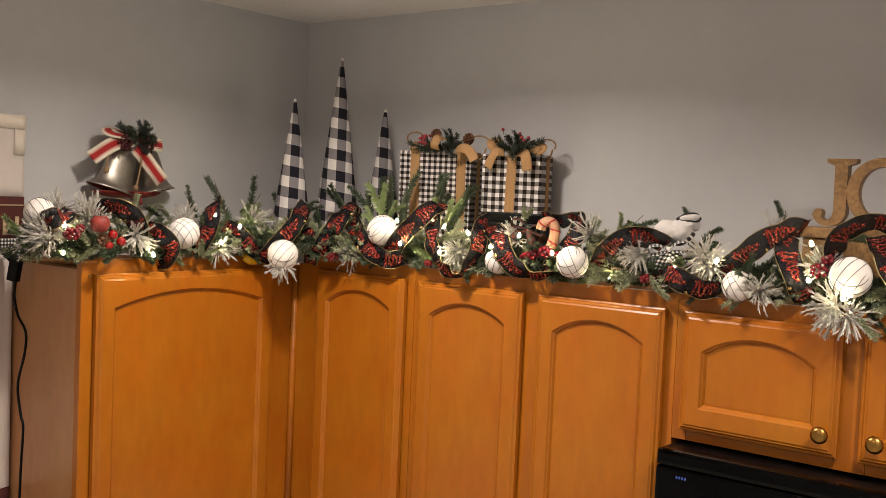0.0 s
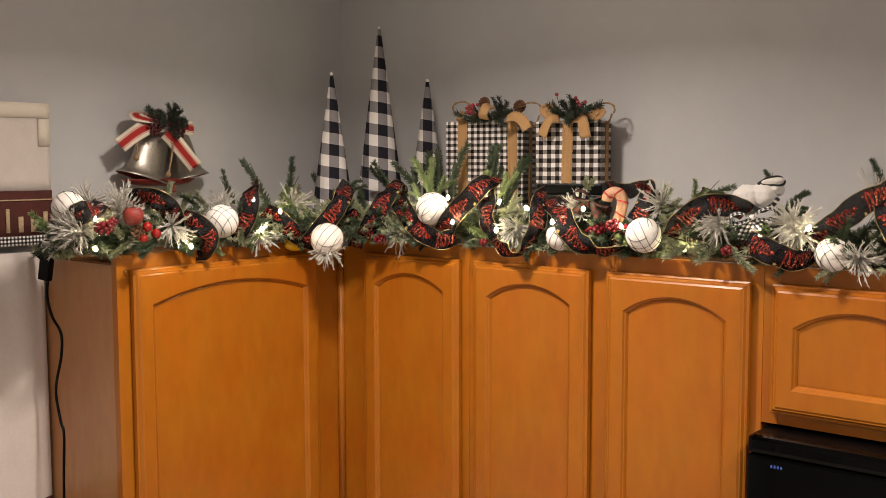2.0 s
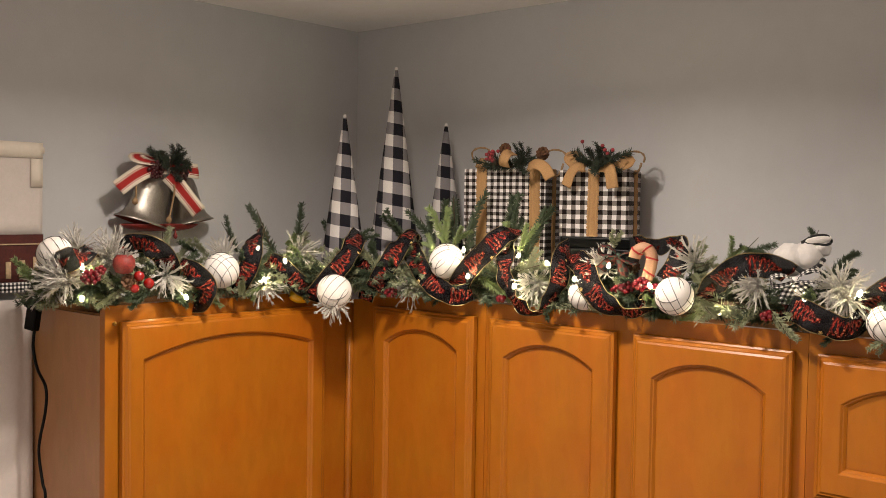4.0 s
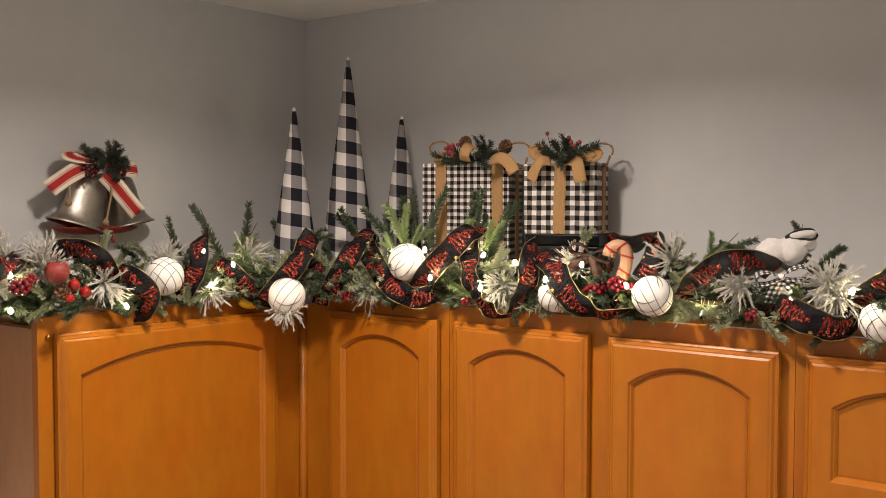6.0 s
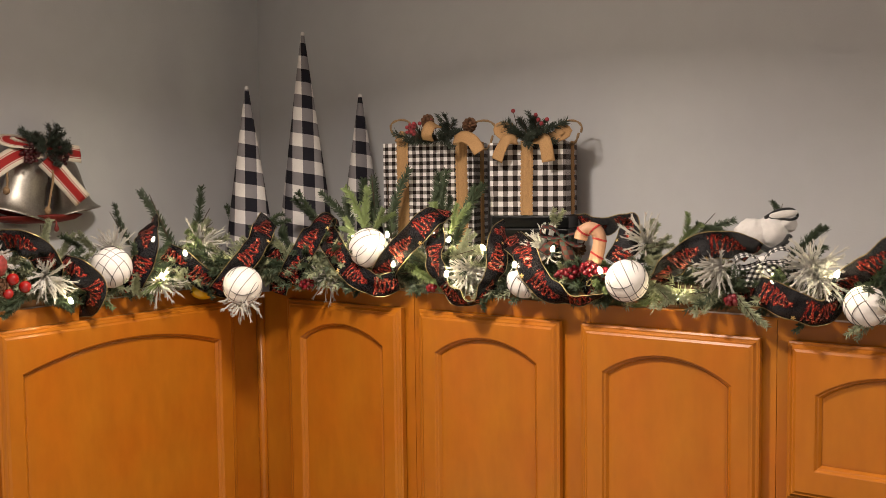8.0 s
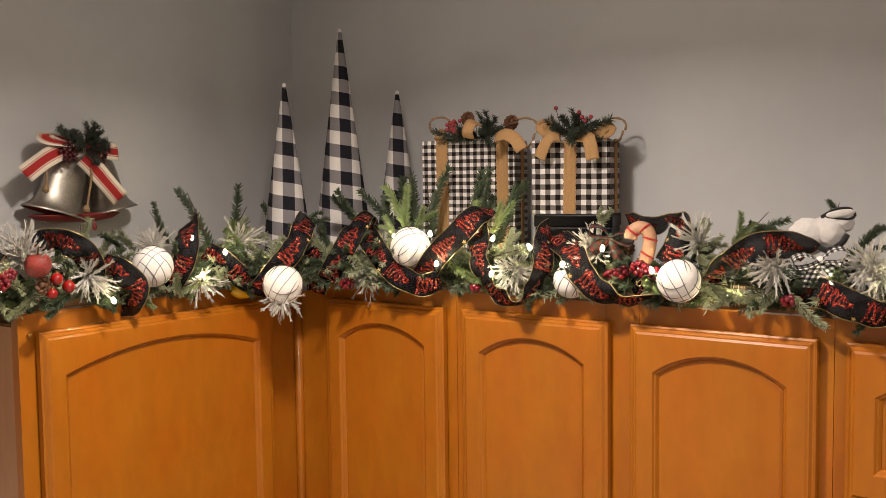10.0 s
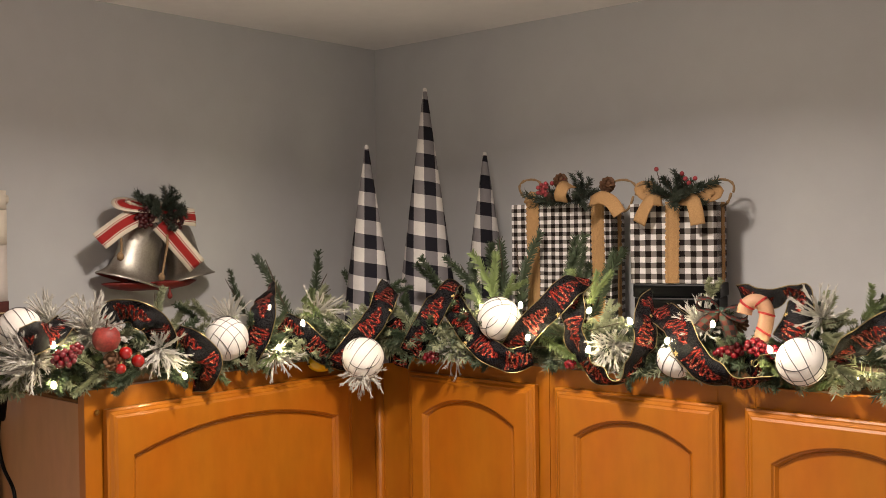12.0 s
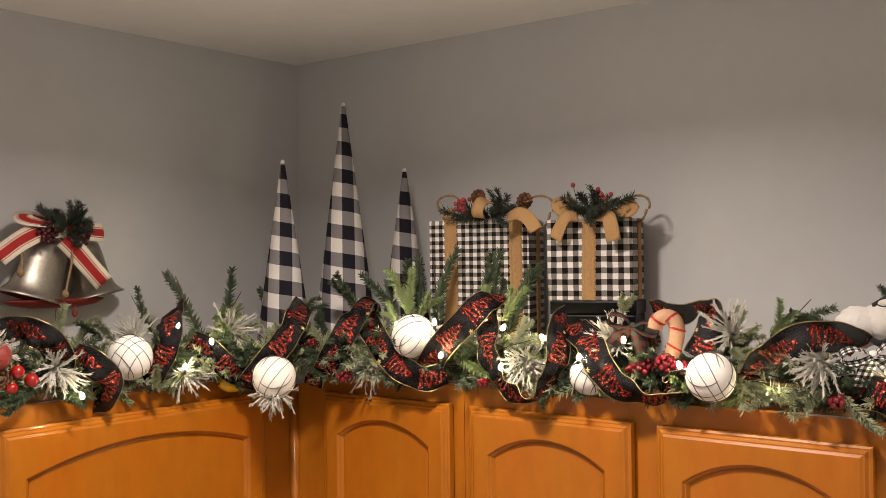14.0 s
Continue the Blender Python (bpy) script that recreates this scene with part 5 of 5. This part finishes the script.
gift_topper(BOX2,
            [((0.900, -0.125, 2.408), (0.850, -0.140, 2.440)), ((0.900, -0.125, 2.408), (0.875, -0.130, 2.462)), ((0.900, -0.125, 2.408), (0.920, -0.120, 2.458)), ((0.900, -0.125, 2.408), (0.985, -0.110, 2.444)), ((0.900, -0.130, 2.410), (0.960, -0.140, 2.430)), ((0.900, -0.130, 2.410), (0.865, -0.165, 2.424)), ((0.905, -0.130, 2.410), (0.915, -0.175, 2.400)), ((0.90, -0.13, 2.41), (0.945, -0.16, 2.416)), ((0.90, -0.12, 2.408), (0.895, -0.11, 2.452))],
            [(0.864, -0.130, 2.466), (0.912, -0.122, 2.456), (0.938, -0.122, 2.446), (0.930, -0.130, 2.438), (0.922, -0.128, 2.446)],
            [[(0.885, -0.150, 2.409), (0.872, -0.166, 2.408), (0.860, -0.170, 2.390), (0.848, -0.168, 2.366)], [(0.920, -0.140, 2.409), (0.943, -0.146, 2.406), (0.952, -0.150, 2.390), (0.956, -0.148, 2.362)], [(0.880, -0.14, 2.408), (0.850, -0.145, 2.420), (0.838, -0.14, 2.434), (0.860, -0.13, 2.432)], [(0.920, -0.12, 2.408), (0.955, -0.118, 2.412), (0.975, -0.112, 2.420), (0.950, -0.11, 2.428)]],
            [((0.970, -0.085, 2.420), 0.024), ((0.845, -0.13, 2.424), 0.018)],
            [])

# ---- gilt letters on their stand ----
M_GILT = material("crackled_gold_glitter", srgb(142, 110, 74), 0.42, 0.6, vary=0.6, scale=130, bump=0.9, bump_scale=420)
sign = holder("letter_sign", (0, 0, 0), "gold glitter wooden letters standing on a gilt base", "letter sign")


def slab(name, outline, holes, y0, y1, parent, label=""):
    """A flat outline in x and z with thickness along y; a hole has as many corners as the outline."""
    bm = bmesh.new()
    front = [bm.verts.new((x, y0, z)) for x, z in outline]
    back = [bm.verts.new((x, y1, z)) for x, z in outline]
    k = len(outline)
    for i in range(k):
        j = (i + 1) % k
        bm.faces.new((front[i], front[j], back[j], back[i]))
    if holes:
        hf = [bm.verts.new((x, y0, z)) for x, z in holes]
        hb = [bm.verts.new((x, y1, z)) for x, z in holes]
        for i in range(k):
            j = (i + 1) % k
            bm.faces.new((front[j], front[i], hf[i], hf[j]))
            bm.faces.new((back[i], back[j], hb[j], hb[i]))
            bm.faces.new((hf[j], hf[i], hb[i], hb[j]))
    else:
        bm.faces.new(front[::-1])
        bm.faces.new(back)
    bmesh.ops.recalc_face_normals(bm, faces=bm.faces[:])
    bmesh.ops.triangulate(bm, faces=[f for f in bm.faces if len(f.verts) > 4])
    return part(name, bm, M_GILT, parent, label)


def arc(cx, cz, rx, rz, a0, a1, n):
    return [(cx + rx * math.cos(radians(a0 + (a1 - a0) * i / n)), cz + rz * math.sin(radians(a0 + (a1 - a0) * i / n))) for i in range(n + 1)]


jx = 1.710
slab("letter_j", [(jx, 2.398), (jx, 2.390), (jx + 0.016, 2.384), (jx + 0.017, 2.292)] + arc(jx + 0.004, 2.290, 0.012, 0.014, 0, -150, 6) + arc(jx - 0.013, 2.290, 0.009, 0.009, -20, 220, 6)
     + arc(jx + 0.008, 2.294, 0.033, 0.030, 190, 355, 8) + [(jx + 0.041, 2.384), (jx + 0.057, 2.390), (jx + 0.057, 2.398)], None, -0.212, -0.188, sign, "gold glitter letter J")
ox, oz = 1.816, 2.333
slab("letter_o", arc(ox, oz, 0.066, 0.068, 0, 350, 35), arc(ox, oz, 0.043, 0.050, 0, 350, 35), -0.211, -0.189, sign, "gold glitter letter O")
part("base", box(1.668, 1.96, -0.235, -0.165, 2.240, 2.262, 0.003), M_GILT, sign, "gilt stepped base")
part("base", box(1.676, 1.952, -0.228, -0.172, 2.090, 2.2395, 0.003), M_GILT, sign)

# ---- curtains on the west wall ----
M_LINEN = material("cream_curtain", srgb(206, 196, 190), 0.9, vary=0.06, scale=20, bump=0.5, bump_scale=700, sheen=0.2)
M_HEM = material("cream_hem", srgb(220, 210, 196), 0.9, vary=0.05, scale=20, bump=0.5, bump_scale=700)
M_PRINT = material("maroon_print_band", srgb(74, 30, 24), 0.85, vary=0.3, scale=30, bump=0.3, bump_scale=700)
M_BEIGE = material("print_beige", srgb(176, 152, 120), 0.9, vary=0.35, scale=150)


def fold_x(y, z, base, deep):
    return base + deep * (0.55 * math.sin(y * 34) + 0.3 * math.sin(y * 71 + z * 3) + 0.15 * math.sin(y * 15 + z * 6))


def drape(name, y0, y1, z0, z1, base, deep, mat, parent, label="", thick=0.0012):
    bm = bmesh.new()
    uvl = bm.loops.layers.uv.new("UVMap")
    ny, nz = max(2, int(abs(y1 - y0) / 0.012)), max(2, int(abs(z1 - z0) / 0.03))
    grid = [[bm.verts.new((fold_x(y0 + (y1 - y0) * i / ny, z0 + (z1 - z0) * j / nz, base, deep), y0 + (y1 - y0) * i / ny, z0 + (z1 - z0) * j / nz)) for j in range(nz + 1)] for i in range(ny + 1)]
    for i in range(ny):
        for j in range(nz):
            f = bm.faces.new((grid[i][j], grid[i + 1][j], grid[i + 1][j + 1], grid[i][j + 1]))
            for lp in f.loops:
                lp[uvl].uv = (lp.vert.co.y + 5, lp.vert.co.z)
    ob = part(name, bm, mat, parent, label, True)
    ob.modifiers.new("thickness", "SOLIDIFY").thickness = thick
    return ob


YR = -0.985
val = holder("valance", (0, 0, 0), "cream cotton window valance with maroon printed border", "curtain")
val.location = (0, 0.016, 0.014)
drape("cloth", YR, -2.25, 2.225, 2.425, 0.050, 0.004, M_LINEN, val)
drape("header", YR - 0.001, -2.25, 2.392, 2.425, 0.0535, 0.004, M_HEM, val, "double cream header")
drape("side_hem", YR - 0.001, YR - 0.028, 2.330, 2.391, 0.0535, 0.004, M_HEM, val)
drape("border", YR, -2.25, 2.130, 2.230, 0.054, 0.004, M_PRINT, val, "maroon printed border")
drape("trim", YR, -2.25, 2.108, 2.129, 0.0545, 0.004, M_GINGHAM2, val, "black and white checked trim")
drape("border_line", YR, -2.25, 2.208, 2.211, 0.0565, 0.004, M_BEIGE, val)
rng_bar = random.Random(9)
for i in range(40):
    yb = YR - 0.014 - i * 0.030
    hb = rng_bar.uniform(0.035, 0.055)
    drape("printed_bar", yb, yb - rng_bar.uniform(0.008, 0.014), 2.138, 2.138 + hb, 0.0570, 0.004, M_BEIGE, val)
part("rod", tube([(0.035, YR + 0.008, 2.41), (0.035, -2.27, 2.41)], 0.008, 10), M_HEM, val, "white curtain rod", True)
tier = holder("cafe_curtain", (0, 0, 0), "cream cotton cafe curtain hanging below the valance", "curtain")
drape("cloth", YR, -2.25, 1.44, 2.106, 0.040, 0.009, M_LINEN, tier)
drape("border", YR, -2.25, 1.44, 1.535, 0.0445, 0.009, M_PRINT, tier, "maroon printed border")
part("rod", tube([(0.026, YR + 0.006, 2.098), (0.026, -2.27, 2.098)], 0.006, 10), M_HEM, tier, "white curtain rod", True)

# ---- plug and cord at the garland's end ----
plug = holder("power_plug", (0, 0, 0), "black plug connector with cord hanging beside the cabinet", "plug")
pm = part("connector", box(-0.014, 0.014, -0.009, 0.009, -0.028, 0.026, 0.004), M_BLACKMATT, plug)
pm.matrix_basis = pose(0.094, -1.012, 2.072, 0, 10, 20)
part("socket_block", box(-0.020, 0.010, -0.008, 0.008, -0.010, 0.010, 0.003), M_BLACKMATT, plug).matrix_basis = pose(0.082, -1.012, 2.100, 0, 35, 20)
part("cord", tube(spline([(0.10, -1.012, 2.050), (0.094, -1.012, 2.008), (0.112, -1.012, 1.965), (0.148, -1.012, 1.930), (0.146, -1.012, 1.88), (0.118, -1.012, 1.80), (0.134, -1.012, 1.73), (0.146, -1.012, 1.70), (0.138, -1.012, 1.58), (0.130, -1.012, 1.30)], 60), 0.0032, 8), M_BLACKMATT, plug, smooth=True)
part("cord", tube(spline([(0.078, -1.012, 2.102), (0.10, -1.03, 2.125), (0.17, -1.05, 2.14), (0.25, -1.06, 2.145)], 16), 0.0026, 8), M_BLACKMATT, plug, smooth=True)
